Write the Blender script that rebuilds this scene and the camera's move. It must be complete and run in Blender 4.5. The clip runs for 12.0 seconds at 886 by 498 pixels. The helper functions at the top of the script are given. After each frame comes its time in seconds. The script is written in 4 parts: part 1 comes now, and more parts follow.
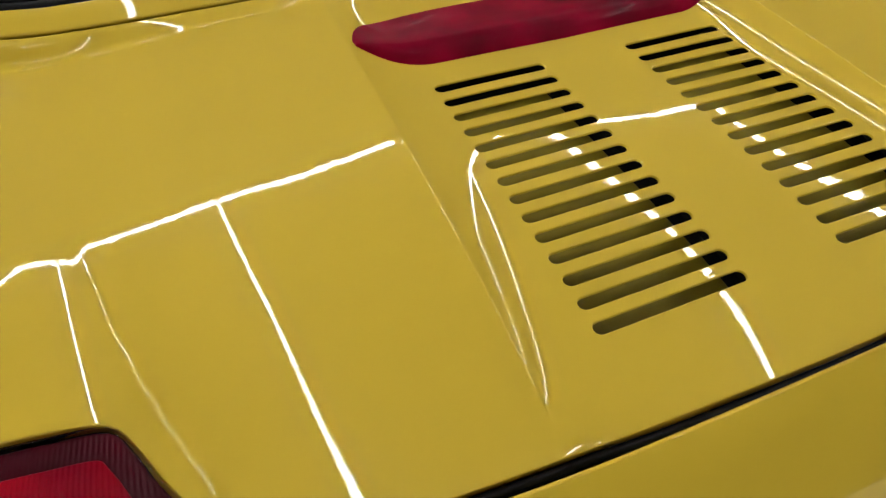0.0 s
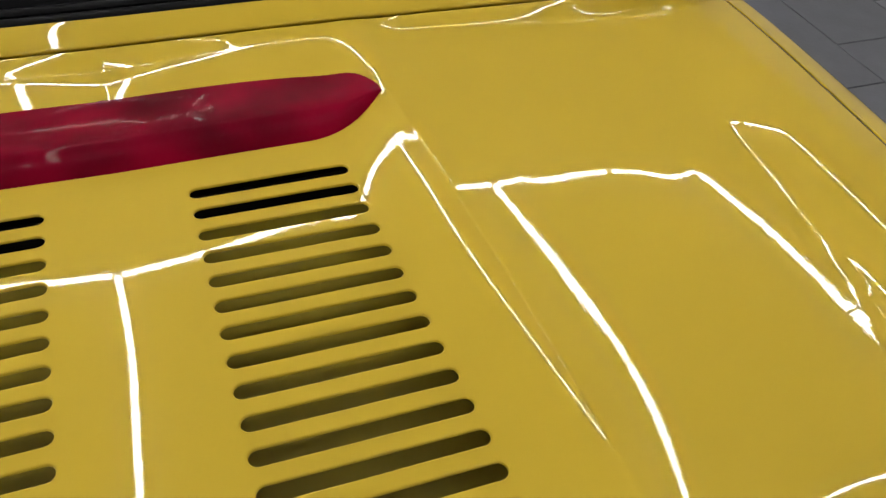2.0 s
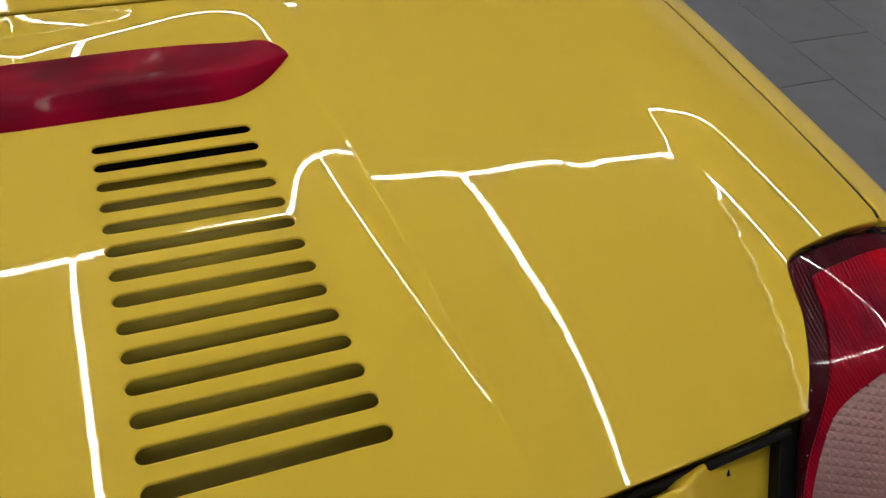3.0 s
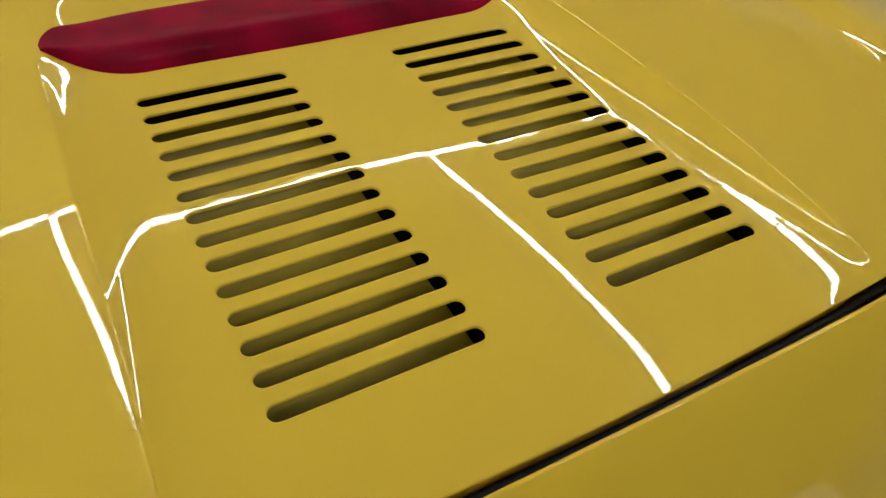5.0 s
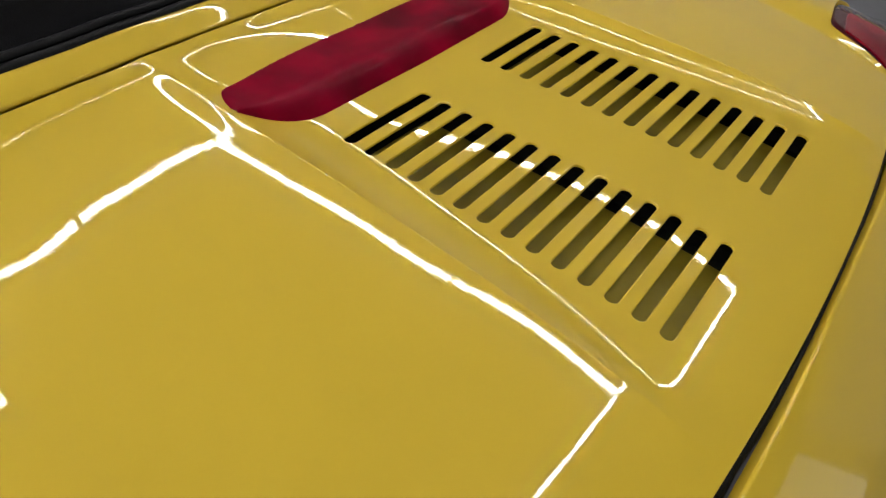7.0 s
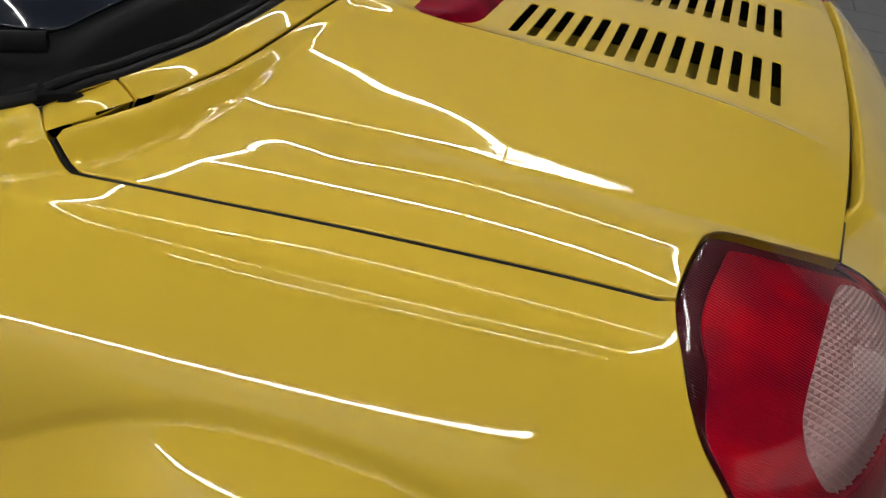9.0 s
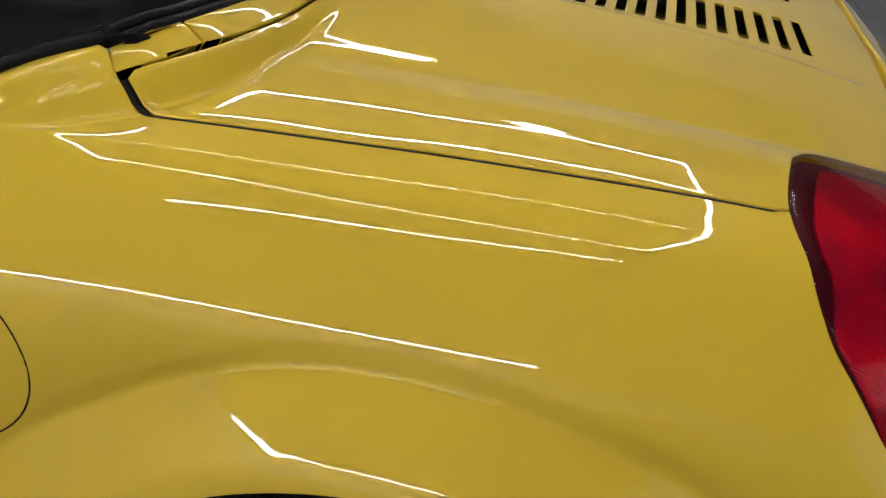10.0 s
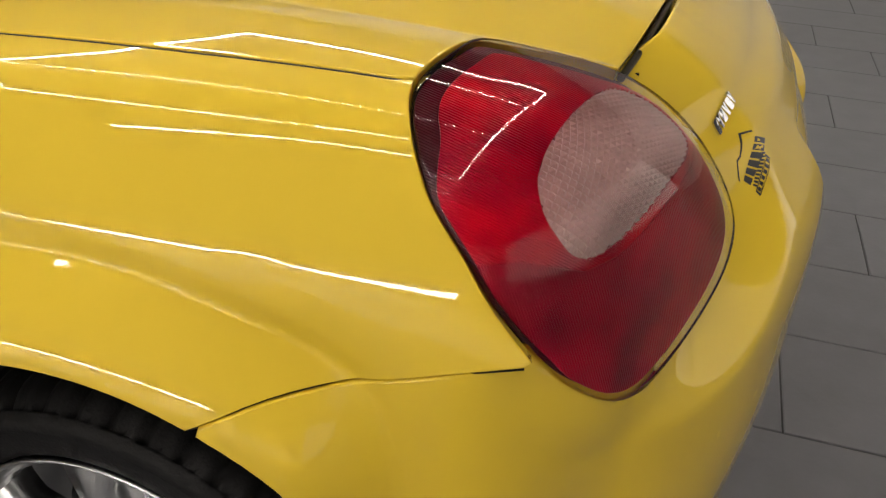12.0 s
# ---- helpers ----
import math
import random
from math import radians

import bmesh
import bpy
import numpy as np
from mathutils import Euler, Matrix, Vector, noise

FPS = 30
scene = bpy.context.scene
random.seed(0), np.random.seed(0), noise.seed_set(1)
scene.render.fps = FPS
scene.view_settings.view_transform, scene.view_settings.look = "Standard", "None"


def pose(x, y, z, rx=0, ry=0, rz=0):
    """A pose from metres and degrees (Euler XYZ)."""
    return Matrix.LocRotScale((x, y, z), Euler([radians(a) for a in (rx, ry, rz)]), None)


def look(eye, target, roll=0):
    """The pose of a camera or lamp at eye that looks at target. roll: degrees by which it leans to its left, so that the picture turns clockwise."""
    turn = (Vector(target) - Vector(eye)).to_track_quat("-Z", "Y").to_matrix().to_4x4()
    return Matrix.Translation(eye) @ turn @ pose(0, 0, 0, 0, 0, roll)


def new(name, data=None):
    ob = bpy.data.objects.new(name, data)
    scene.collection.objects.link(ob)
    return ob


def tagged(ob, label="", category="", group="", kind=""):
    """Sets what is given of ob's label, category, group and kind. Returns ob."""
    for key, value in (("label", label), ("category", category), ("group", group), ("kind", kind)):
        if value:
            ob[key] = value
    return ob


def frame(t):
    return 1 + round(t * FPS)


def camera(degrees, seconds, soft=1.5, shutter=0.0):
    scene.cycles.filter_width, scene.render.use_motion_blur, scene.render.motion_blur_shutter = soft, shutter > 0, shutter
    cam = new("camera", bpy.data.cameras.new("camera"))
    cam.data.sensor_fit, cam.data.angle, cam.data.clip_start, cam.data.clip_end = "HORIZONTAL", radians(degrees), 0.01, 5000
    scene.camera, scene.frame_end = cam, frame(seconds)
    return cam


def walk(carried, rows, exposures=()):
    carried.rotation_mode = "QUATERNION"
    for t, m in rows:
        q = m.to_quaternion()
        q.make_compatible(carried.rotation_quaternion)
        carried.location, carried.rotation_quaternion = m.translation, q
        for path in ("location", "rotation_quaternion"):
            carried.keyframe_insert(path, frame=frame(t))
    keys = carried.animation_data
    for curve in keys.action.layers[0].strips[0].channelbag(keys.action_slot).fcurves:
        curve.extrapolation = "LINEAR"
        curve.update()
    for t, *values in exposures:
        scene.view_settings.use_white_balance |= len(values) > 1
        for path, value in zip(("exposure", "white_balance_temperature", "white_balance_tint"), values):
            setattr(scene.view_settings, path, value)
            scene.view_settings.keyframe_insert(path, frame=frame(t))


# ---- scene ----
LENS = 55.23
# seconds, eye in metres, yaw, pitch and roll in degrees
PATH = [
    (0.0, -0.5542, 0.0709, 1.3551, -30.303, -43.642, 5.225),
    (0.5, -0.5340, 0.0955, 1.3725, -28.395, -43.910, 5.139),
    (1.0, -0.3516, 0.1249, 1.3559, -26.562, -43.981, 5.390),
    (1.5, -0.1222, 0.1585, 1.3379, -25.473, -44.298, 6.219),
    (2.0, 0.0428, 0.1715, 1.3271, -23.492, -43.724, 5.346),
    (2.5, 0.0890, 0.1417, 1.3351, -24.627, -43.231, 6.252),
    (2.7, 0.1006, 0.1206, 1.3265, -24.543, -43.000, 6.091),
    (4.3, -0.1200, 0.0701, 1.3009, -32.687, -42.079, 8.092),
    (4.5, -0.1921, 0.0716, 1.3013, -34.032, -41.877, 8.333),
    (5.0, -0.3257, 0.1004, 1.2767, -36.811, -41.837, 8.310),
    (5.5, -0.3468, 0.1875, 1.2311, -40.680, -41.840, 8.774),
    (6.0, -0.4106, 0.2505, 1.2557, -47.861, -41.030, 9.653),
    (6.5, -0.5741, 0.2798, 1.2912, -55.025, -40.044, 9.213),
    (6.7, -0.6448, 0.3067, 1.2857, -58.749, -39.445, 9.976),
    (8.3, -1.0790, 0.4016, 1.2896, -70.330, -36.448, 8.290),
    (8.5, -1.1349, 0.4298, 1.2896, -71.714, -36.037, 8.097),
    (9.0, -1.2433, 0.5047, 1.2215, -74.592, -33.393, 6.723),
    (9.5, -1.2965, 0.6086, 1.1587, -77.950, -31.916, 6.657),
    (10.0, -1.3037, 0.6153, 1.1321, -79.312, -31.011, 6.716),
    (10.5, -1.2539, 0.4263, 1.0958, -76.190, -30.175, 4.280),
    (11.0, -1.2422, 0.2664, 1.0495, -74.001, -30.082, 3.080),
    (11.5, -1.2580, 0.2260, 1.0440, -73.650, -30.641, 3.050),
    (12.0, -1.2790, 0.2734, 1.0765, -74.034, -30.907, 2.862),
]


def aim(row):
    t, x, y, z, yaw, pitch, roll = row
    a, b = radians(yaw), radians(pitch)
    way = Vector((-math.sin(a) * math.cos(b), math.cos(a) * math.cos(b), math.sin(b)))
    eye = Vector((x, y, z))
    return t, look(eye, eye + way, roll)


cam = camera(LENS, 12.0, soft=1.35)
walk(cam, [aim(r) for r in PATH], exposures=[(0.0, -0.09, 6400, 11), (4.5, -0.1, 6560, 11), (6.0, -0.1, 6380, 11), (8.0, -0.05, 6550, 11), (10.3, -0.08, 6550, 11), (11.2, 0.25, 6850, 12), (12.0, 0.46, 7250, 12)])

# ---- world and lights ----
world = bpy.data.worlds.new("room_air")
scene.world = world
world.use_nodes = True
world.node_tree.nodes["Background"].inputs[0].default_value = (0.5, 0.55, 0.65, 1)
world.node_tree.nodes["Background"].inputs[1].default_value = 0.02
CEIL = 3.04


# ---- materials ----
def material(name, color, rough=0.5, metal=0.0, coat=0.0, grain=0.0, scale=40.0, bump=0.0, bscale=200.0, spec=0.5, trans=0.0, ior=1.5):
    m = bpy.data.materials.new(name)
    m.use_nodes = True
    nt = m.node_tree
    b = nt.nodes["Principled BSDF"]
    b.inputs["Roughness"].default_value = rough
    b.inputs["Metallic"].default_value = metal
    b.inputs["Coat Weight"].default_value = coat
    b.inputs["Coat Roughness"].default_value = 0.015
    b.inputs["Specular IOR Level"].default_value = spec
    b.inputs["Transmission Weight"].default_value = trans
    b.inputs["IOR"].default_value = ior
    b.inputs["Base Color"].default_value = (*color, 1)
    tc = nt.nodes.new("ShaderNodeTexCoord")
    if grain:
        n1 = nt.nodes.new("ShaderNodeTexNoise")
        n1.inputs["Scale"].default_value = scale
        n1.inputs["Detail"].default_value = 6
        nt.links.new(tc.outputs["Object"], n1.inputs["Vector"])
        n2 = nt.nodes.new("ShaderNodeTexNoise")
        n2.inputs["Scale"].default_value = scale / 9
        n2.inputs["Detail"].default_value = 3
        nt.links.new(tc.outputs["Object"], n2.inputs["Vector"])
        mix = nt.nodes.new("ShaderNodeMath")
        mix.operation = "ADD"
        nt.links.new(n1.outputs["Fac"], mix.inputs[0])
        nt.links.new(n2.outputs["Fac"], mix.inputs[1])
        ramp = nt.nodes.new("ShaderNodeMapRange")
        ramp.inputs["From Min"].default_value, ramp.inputs["From Max"].default_value = 0.6, 1.4
        ramp.inputs["To Min"].default_value, ramp.inputs["To Max"].default_value = 1 - grain, 1 + grain
        nt.links.new(mix.outputs[0], ramp.inputs["Value"])
        mul = nt.nodes.new("ShaderNodeVectorMath")
        mul.operation = "SCALE"
        mul.inputs[0].default_value = color
        nt.links.new(ramp.outputs["Result"], mul.inputs["Scale"])
        nt.links.new(mul.outputs["Vector"], b.inputs["Base Color"])
    if bump:
        nb = nt.nodes.new("ShaderNodeTexNoise")
        nb.inputs["Scale"].default_value = bscale
        nb.inputs["Detail"].default_value = 2
        nt.links.new(tc.outputs["Object"], nb.inputs["Vector"])
        bp = nt.nodes.new("ShaderNodeBump")
        bp.inputs["Strength"].default_value = 1.0
        bp.inputs["Distance"].default_value = bump
        nt.links.new(nb.outputs["Fac"], bp.inputs["Height"])
        nt.links.new(bp.outputs["Normal"], b.inputs["Normal"])
        if coat:
            nt.links.new(bp.outputs["Normal"], b.inputs["Coat Normal"])
    return m


def glow(name, color, strength):
    m = bpy.data.materials.new(name)
    m.use_nodes = True
    b = m.node_tree.nodes["Principled BSDF"]
    b.inputs["Base Color"].default_value = (0.8, 0.8, 0.8, 1)
    b.inputs["Emission Color"].default_value = (*color, 1)
    b.inputs["Emission Strength"].default_value = strength
    return m


YELLOW = material("yellow_paint", (0.64, 0.442, 0.034), 0.5, coat=1.0, spec=0.1, grain=0.025, scale=9, bump=0.000008, bscale=260)
YELLOW.node_tree.nodes["Principled BSDF"].inputs["Coat IOR"].default_value = 1.4
BLACK_SEAL = material("black_rubber", (0.004, 0.004, 0.0045), 0.45, grain=0.3, scale=60, bump=0.0003, bscale=300, spec=0.15)
DARK_BAY = material("dark_bay", (0.004, 0.004, 0.004), 0.7, grain=0.3, scale=40, spec=0.15)
FABRIC = material("black_canvas", (0.004, 0.004, 0.005), 0.8, grain=0.3, scale=300, bump=0.0006, bscale=900, spec=0.15)
GLASS_DARK = material("dark_window_glass", (0.012, 0.016, 0.024), 0.06, coat=1.0, grain=0.2, scale=8)
TYRE = material("tyre_rubber", (0.009, 0.009, 0.0095), 0.6, grain=0.3, scale=50, bump=0.0006, bscale=260, spec=0.15)
ALLOY = material("silver_alloy", (0.55, 0.56, 0.57), 0.28, metal=1.0, grain=0.05, scale=20)
CHROME = material("chrome", (0.7, 0.7, 0.72), 0.12, metal=1.0, grain=0.05, scale=60)
INK = material("black_vinyl", (0.02, 0.02, 0.02), 0.4, grain=0.1, scale=60)
GROUT = material("dark_grout", (0.05, 0.05, 0.052), 0.8, grain=0.3, scale=90)
WALL = material("grey_wall", (0.62, 0.62, 0.62), 0.7, grain=0.08, scale=6)
CEILING = material("ceiling_paint", (0.07, 0.07, 0.075), 0.8, grain=0.08, scale=6)
LED = glow("led_tube", (1.0, 0.98, 0.95), 45.0)
# glows behind two added windows: soft fill for wing side and bumper
WEST_FILL = glow("window_fill", (0.95, 0.97, 1.0), 0.38)
SOUTH_FILL = glow("window_fill", (1.0, 0.98, 0.93), 0.8)


def covered(name, color, rough, scale, turn, deep, tint):
    """Moulded lamp plastic: a colour with fine moulded ribs under it."""
    m = bpy.data.materials.new(name)
    m.use_nodes = True
    nt = m.node_tree
    b = nt.nodes["Principled BSDF"]
    b.inputs["Roughness"].default_value = rough
    b.inputs["Specular IOR Level"].default_value = 0.15
    tc = nt.nodes.new("ShaderNodeTexCoord")
    mp = nt.nodes.new("ShaderNodeMapping")
    mp.inputs["Rotation"].default_value = turn
    nt.links.new(tc.outputs["Object"], mp.inputs["Vector"])
    wv = nt.nodes.new("ShaderNodeTexWave")
    wv.inputs["Scale"].default_value = scale
    wv.inputs["Distortion"].default_value = 0.4
    nt.links.new(mp.outputs["Vector"], wv.inputs["Vector"])
    ns = nt.nodes.new("ShaderNodeTexNoise")
    ns.inputs["Scale"].default_value = 14
    ns.inputs["Detail"].default_value = 2
    nt.links.new(tc.outputs["Object"], ns.inputs["Vector"])
    mx = nt.nodes.new("ShaderNodeMix")
    mx.data_type = "RGBA"
    mx.inputs[6].default_value = (*color, 1)
    mx.inputs[7].default_value = (*tint, 1)
    rp = nt.nodes.new("ShaderNodeMapRange")
    rp.inputs["From Min"].default_value, rp.inputs["From Max"].default_value = 0.35, 0.7
    nt.links.new(ns.outputs["Fac"], rp.inputs["Value"])
    nt.links.new(rp.outputs["Result"], mx.inputs[0])
    nt.links.new(mx.outputs[2], b.inputs["Base Color"])
    bp = nt.nodes.new("ShaderNodeBump")
    bp.inputs["Distance"].default_value = deep
    nt.links.new(wv.outputs["Fac"], bp.inputs["Height"])
    nt.links.new(bp.outputs["Normal"], b.inputs["Normal"])
    return m


def clear_cover(name):
    """Thin clear plastic: see-through, glossy by its angle."""
    m = bpy.data.materials.new(name)
    m.use_nodes = True
    nt = m.node_tree
    nt.nodes.remove(nt.nodes["Principled BSDF"])
    tr = nt.nodes.new("ShaderNodeBsdfTransparent")
    gl = nt.nodes.new("ShaderNodeBsdfGlossy")
    gl.inputs["Roughness"].default_value = 0.01
    fr = nt.nodes.new("ShaderNodeFresnel")
    fr.inputs["IOR"].default_value = 1.38
    mx = nt.nodes.new("ShaderNodeMixShader")
    nt.links.new(fr.outputs[0], mx.inputs[0])
    nt.links.new(tr.outputs[0], mx.inputs[1])
    nt.links.new(gl.outputs[0], mx.inputs[2])
    nt.links.new(mx.outputs[0], nt.nodes["Material Output"].inputs["Surface"])
    return m


LAMP_RED = covered("red_reflector", (0.74, 0.003, 0.020), 0.3, 150, (0.3, 0.9, 0.5), 0.0004, (0.26, 0.002, 0.024))
LAMP_DARK = covered("dark_red_reflector", (0.50, 0.001, 0.026), 0.3, 150, (0.2, 0.4, 1.1), 0.0003, (0.20, 0.001, 0.016))
# red plastic with the shade inside the lamp's edge put into its colour
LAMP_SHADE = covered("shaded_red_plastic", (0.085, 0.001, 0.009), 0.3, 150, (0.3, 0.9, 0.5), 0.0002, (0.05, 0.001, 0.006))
PRISM = material("prism_plate", (0.60, 0.37, 0.35), 0.34, metal=0.2, grain=0.12, scale=50)
BRAKE_RED = covered("brake_lamp_red", (0.25, 0.001, 0.018), 0.42, 4, (0.0, 0.0, 0.0), 0.0, (0.10, 0.001, 0.008))
TRAY = material("dull_yellow_panel", (0.25, 0.188, 0.012), 0.5, grain=0.25, scale=22, spec=0.25)
COVER = clear_cover("clear_lamp_cover")
BRAKE_RED.node_tree.nodes["Principled BSDF"].inputs["Specular IOR Level"].default_value = 0.03
BRAKE_RED.node_tree.nodes["Principled BSDF"].inputs["Coat Weight"].default_value = 0.04
for m in (LAMP_RED, LAMP_DARK):
    m.node_tree.nodes["Principled BSDF"].inputs["Specular IOR Level"].default_value = 0.1
TILES = [material("grey_tile", (0.145, 0.147, 0.163), 0.40, grain=0.14, scale=10, bump=0.0004, bscale=70)]


# ---- curve and surface tools ----
class Spline:
    """Natural cubic through knots; values may be rows of many curves."""

    def __init__(self, knots, values=None):
        self.k = np.array(knots, float)
        n = len(self.k)
        h = np.diff(self.k)
        a, b = np.eye(n), np.zeros((n, n))
        for i in range(1, n - 1):
            a[i, i - 1], a[i, i], a[i, i + 1] = h[i - 1], 2 * (h[i - 1] + h[i]), h[i]
            b[i, i - 1], b[i, i], b[i, i + 1] = 6 / h[i - 1], -6 / h[i - 1] - 6 / h[i], 6 / h[i]
        self.m = np.linalg.solve(a, b)
        self.v = None if values is None else np.array(values, float)

    def weights(self, x):
        x = np.asarray(x, float)
        i = np.clip(np.searchsorted(self.k, x) - 1, 0, len(self.k) - 2)
        h = self.k[i + 1] - self.k[i]
        b = (x - self.k[i]) / h
        a = 1 - b
        w = np.zeros(x.shape + (len(self.k),))
        r = np.arange(len(x))
        w[r, i] += a
        w[r, i + 1] += b
        lin_lo, lin_hi = x < self.k[0], x > self.k[-1]
        ca, cb = (a**3 - a) * h * h / 6, (b**3 - b) * h * h / 6
        ca[lin_lo | lin_hi], cb[lin_lo | lin_hi] = 0, 0
        return w + ca[:, None] * self.m[i] + cb[:, None] * self.m[i + 1]

    def __call__(self, x):
        x = np.asarray(x, float)
        return (self.weights(x.ravel()) @ self.v).reshape(x.shape + self.v.shape[1:])


def bell(x):
    x = np.clip(x, 0, 1)
    return x * x * (3 - 2 * x)


def inside(poly, pts):
    poly, pts = np.asarray(poly), np.asarray(pts)
    x, y = pts[:, 0], pts[:, 1]
    hit = np.zeros(len(pts), bool)
    for (x0, y0), (x1, y1) in zip(poly, np.roll(poly, -1, 0)):
        if y0 != y1:
            hit ^= ((y0 > y) != (y1 > y)) & (x < (x1 - x0) * (y - y0) / (y1 - y0) + x0)
    return hit


def away(poly, pts):
    """The least distance of each point from an outline."""
    poly, best = np.asarray(poly), np.full(len(pts), 9.0)
    for a, b in zip(poly, np.roll(poly, -1, 0)):
        d = b - a
        t = np.clip(((pts - a) @ d) / max(d @ d, 1e-12), 0, 1)
        best = np.minimum(best, np.linalg.norm(pts - a - t[:, None] * d, axis=1))
    return best


def dense(points, step):
    """An outline with points at most a step apart."""
    out = []
    for a, b in zip(np.asarray(points, float), np.roll(np.asarray(points, float), -1, 0)):
        n = max(1, int(np.ceil(np.linalg.norm(b - a) / step)))
        out += [a + (b - a) * i / n for i in range(n)]
    return np.array(out)


def rounded(points, step=0.01):
    """A closed smooth outline through control points."""
    p = np.asarray(points, float)
    out = []
    for i in range(len(p)):
        a, b, c, d = p[i - 1], p[i], p[(i + 1) % len(p)], p[(i + 2) % len(p)]
        n = max(2, int(np.ceil(np.linalg.norm(c - b) / step)))
        for j in range(n):
            t = j / n
            out.append(0.5 * (2 * b + (c - a) * t + (2 * a - 5 * b + 4 * c - d) * t * t + (3 * b - a - 3 * c + d) * t**3))
    return np.array(out)


# the body's top and sides: rails along the car, each with a height (and a breadth) at every station
STATIONS = [0.28, 0.34, 0.42, 0.50, 0.58, 0.66, 0.74, 0.82, 0.88, 0.93, 1.00, 1.12, 1.40]
RAILS = []


def rail(w, z, x=None):
    RAILS.append((w, x or [w] * len(z), z))


rail(0.000, [0.8369, 0.8480, 0.8582, 0.8644, 0.8681, 0.8698, 0.8702, 0.8713, 0.8760, 0.8775, 0.8730, 0.8634, 0.8736])
rail(0.060, [0.8371, 0.8482, 0.8582, 0.8642, 0.8677, 0.8697, 0.8706, 0.8727, 0.8786, 0.8815, 0.8793, 0.8746, 0.8848])
rail(0.120, [0.8377, 0.8481, 0.8575, 0.8633, 0.8668, 0.8691, 0.8709, 0.8742, 0.8815, 0.8856, 0.8857, 0.8848, 0.8950])
rail(0.180, [0.8368, 0.8475, 0.8570, 0.8628, 0.8662, 0.8686, 0.8707, 0.8749, 0.8832, 0.8885, 0.8907, 0.8942, 0.9044])
rail(0.220, [0.8359, 0.8469, 0.8567, 0.8626, 0.8663, 0.8689, 0.8714, 0.8757, 0.8829, 0.8878, 0.8911, 0.8967, 0.9069])
rail(0.250, [0.8314, 0.8444, 0.8563, 0.8640, 0.8689, 0.8724, 0.8754, 0.8790, 0.8838, 0.8871, 0.8898, 0.8942, 0.9044])
rail(0.280, [0.8255, 0.8411, 0.8553, 0.8642, 0.8697, 0.8730, 0.8756, 0.8782, 0.8808, 0.8831, 0.8860, 0.8919, 0.9021])
rail(0.310, [0.8223, 0.8391, 0.8543, 0.8638, 0.8692, 0.8725, 0.8748, 0.8772, 0.8794, 0.8816, 0.8854, 0.8932, 0.9034])
rail(0.360, [0.8203, 0.8372, 0.8528, 0.8623, 0.8678, 0.8708, 0.8731, 0.8754, 0.8775, 0.8798, 0.8836, 0.8921, 0.9023])
rail(0.420, [0.8153, 0.8334, 0.8499, 0.8601, 0.8658, 0.8689, 0.8708, 0.8727, 0.8745, 0.8764, 0.8796, 0.8879, 0.8981])
rail(0.480, [0.8123, 0.8305, 0.8472, 0.8574, 0.8632, 0.8661, 0.8676, 0.8688, 0.8700, 0.8713, 0.8737, 0.8803, 0.8889])
rail(0.520, [0.8136, 0.8300, 0.8450, 0.8544, 0.8599, 0.8628, 0.8643, 0.8655, 0.8663, 0.8673, 0.8690, 0.8738, 0.8803])
rail(0.550, [0.8201, 0.8338, 0.8461, 0.8535, 0.8581, 0.8604, 0.8617, 0.8625, 0.8632, 0.8639, 0.8652, 0.8683, 0.8732])
rail(0.580, [0.8278, 0.8395, 0.8499, 0.8564, 0.8602, 0.8620, 0.8627, 0.8628, 0.8627, 0.8628, 0.8627, 0.8628, 0.8663])
rail(0.610, [0.8348, 0.8446, 0.8538, 0.8596, 0.8630, 0.8645, 0.8647, 0.8641, 0.8633, 0.8626, 0.8612, 0.8580, 0.8608])
rail(0.640, [0.8349, 0.8451, 0.8550, 0.8612, 0.8643, 0.8653, 0.8648, 0.8634, 0.8620, 0.8607, 0.8585, 0.8544, 0.8572])
rail(0.670, [0.8347, 0.8442, 0.8536, 0.8594, 0.8623, 0.8631, 0.8628, 0.8614, 0.8600, 0.8585, 0.8559, 0.8509, 0.8537])
rail(0.700, [0.8311, 0.8407, 0.8500, 0.8556, 0.8581, 0.8590, 0.8588, 0.8577, 0.8566, 0.8553, 0.8529, 0.8483, 0.8511])
rail(0.725, [0.8251, 0.8353, 0.8449, 0.8506, 0.8533, 0.8544, 0.8545, 0.8538, 0.8528, 0.8517, 0.8497, 0.8457, 0.8484],
     [0.7151, 0.7170, 0.7190, 0.7206, 0.7218, 0.7226, 0.7233, 0.7237, 0.7239, 0.7240, 0.7241, 0.7241, 0.7239])
rail(0.750, [0.8157, 0.8269, 0.8375, 0.8438, 0.8470, 0.8484, 0.8487, 0.8483, 0.8477, 0.8469, 0.8456, 0.8431, 0.8458],
     [0.7280, 0.7317, 0.7357, 0.7389, 0.7413, 0.7431, 0.7443, 0.7451, 0.7455, 0.7457, 0.7459, 0.7460, 0.7457])
rail(0.775, [0.8040, 0.8143, 0.8243, 0.8310, 0.8353, 0.8383, 0.8402, 0.8415, 0.8419, 0.8419, 0.8413, 0.8389, 0.8417],
     [0.7370, 0.7426, 0.7487, 0.7534, 0.7570, 0.7596, 0.7615, 0.7627, 0.7634, 0.7637, 0.7639, 0.7640, 0.7636])
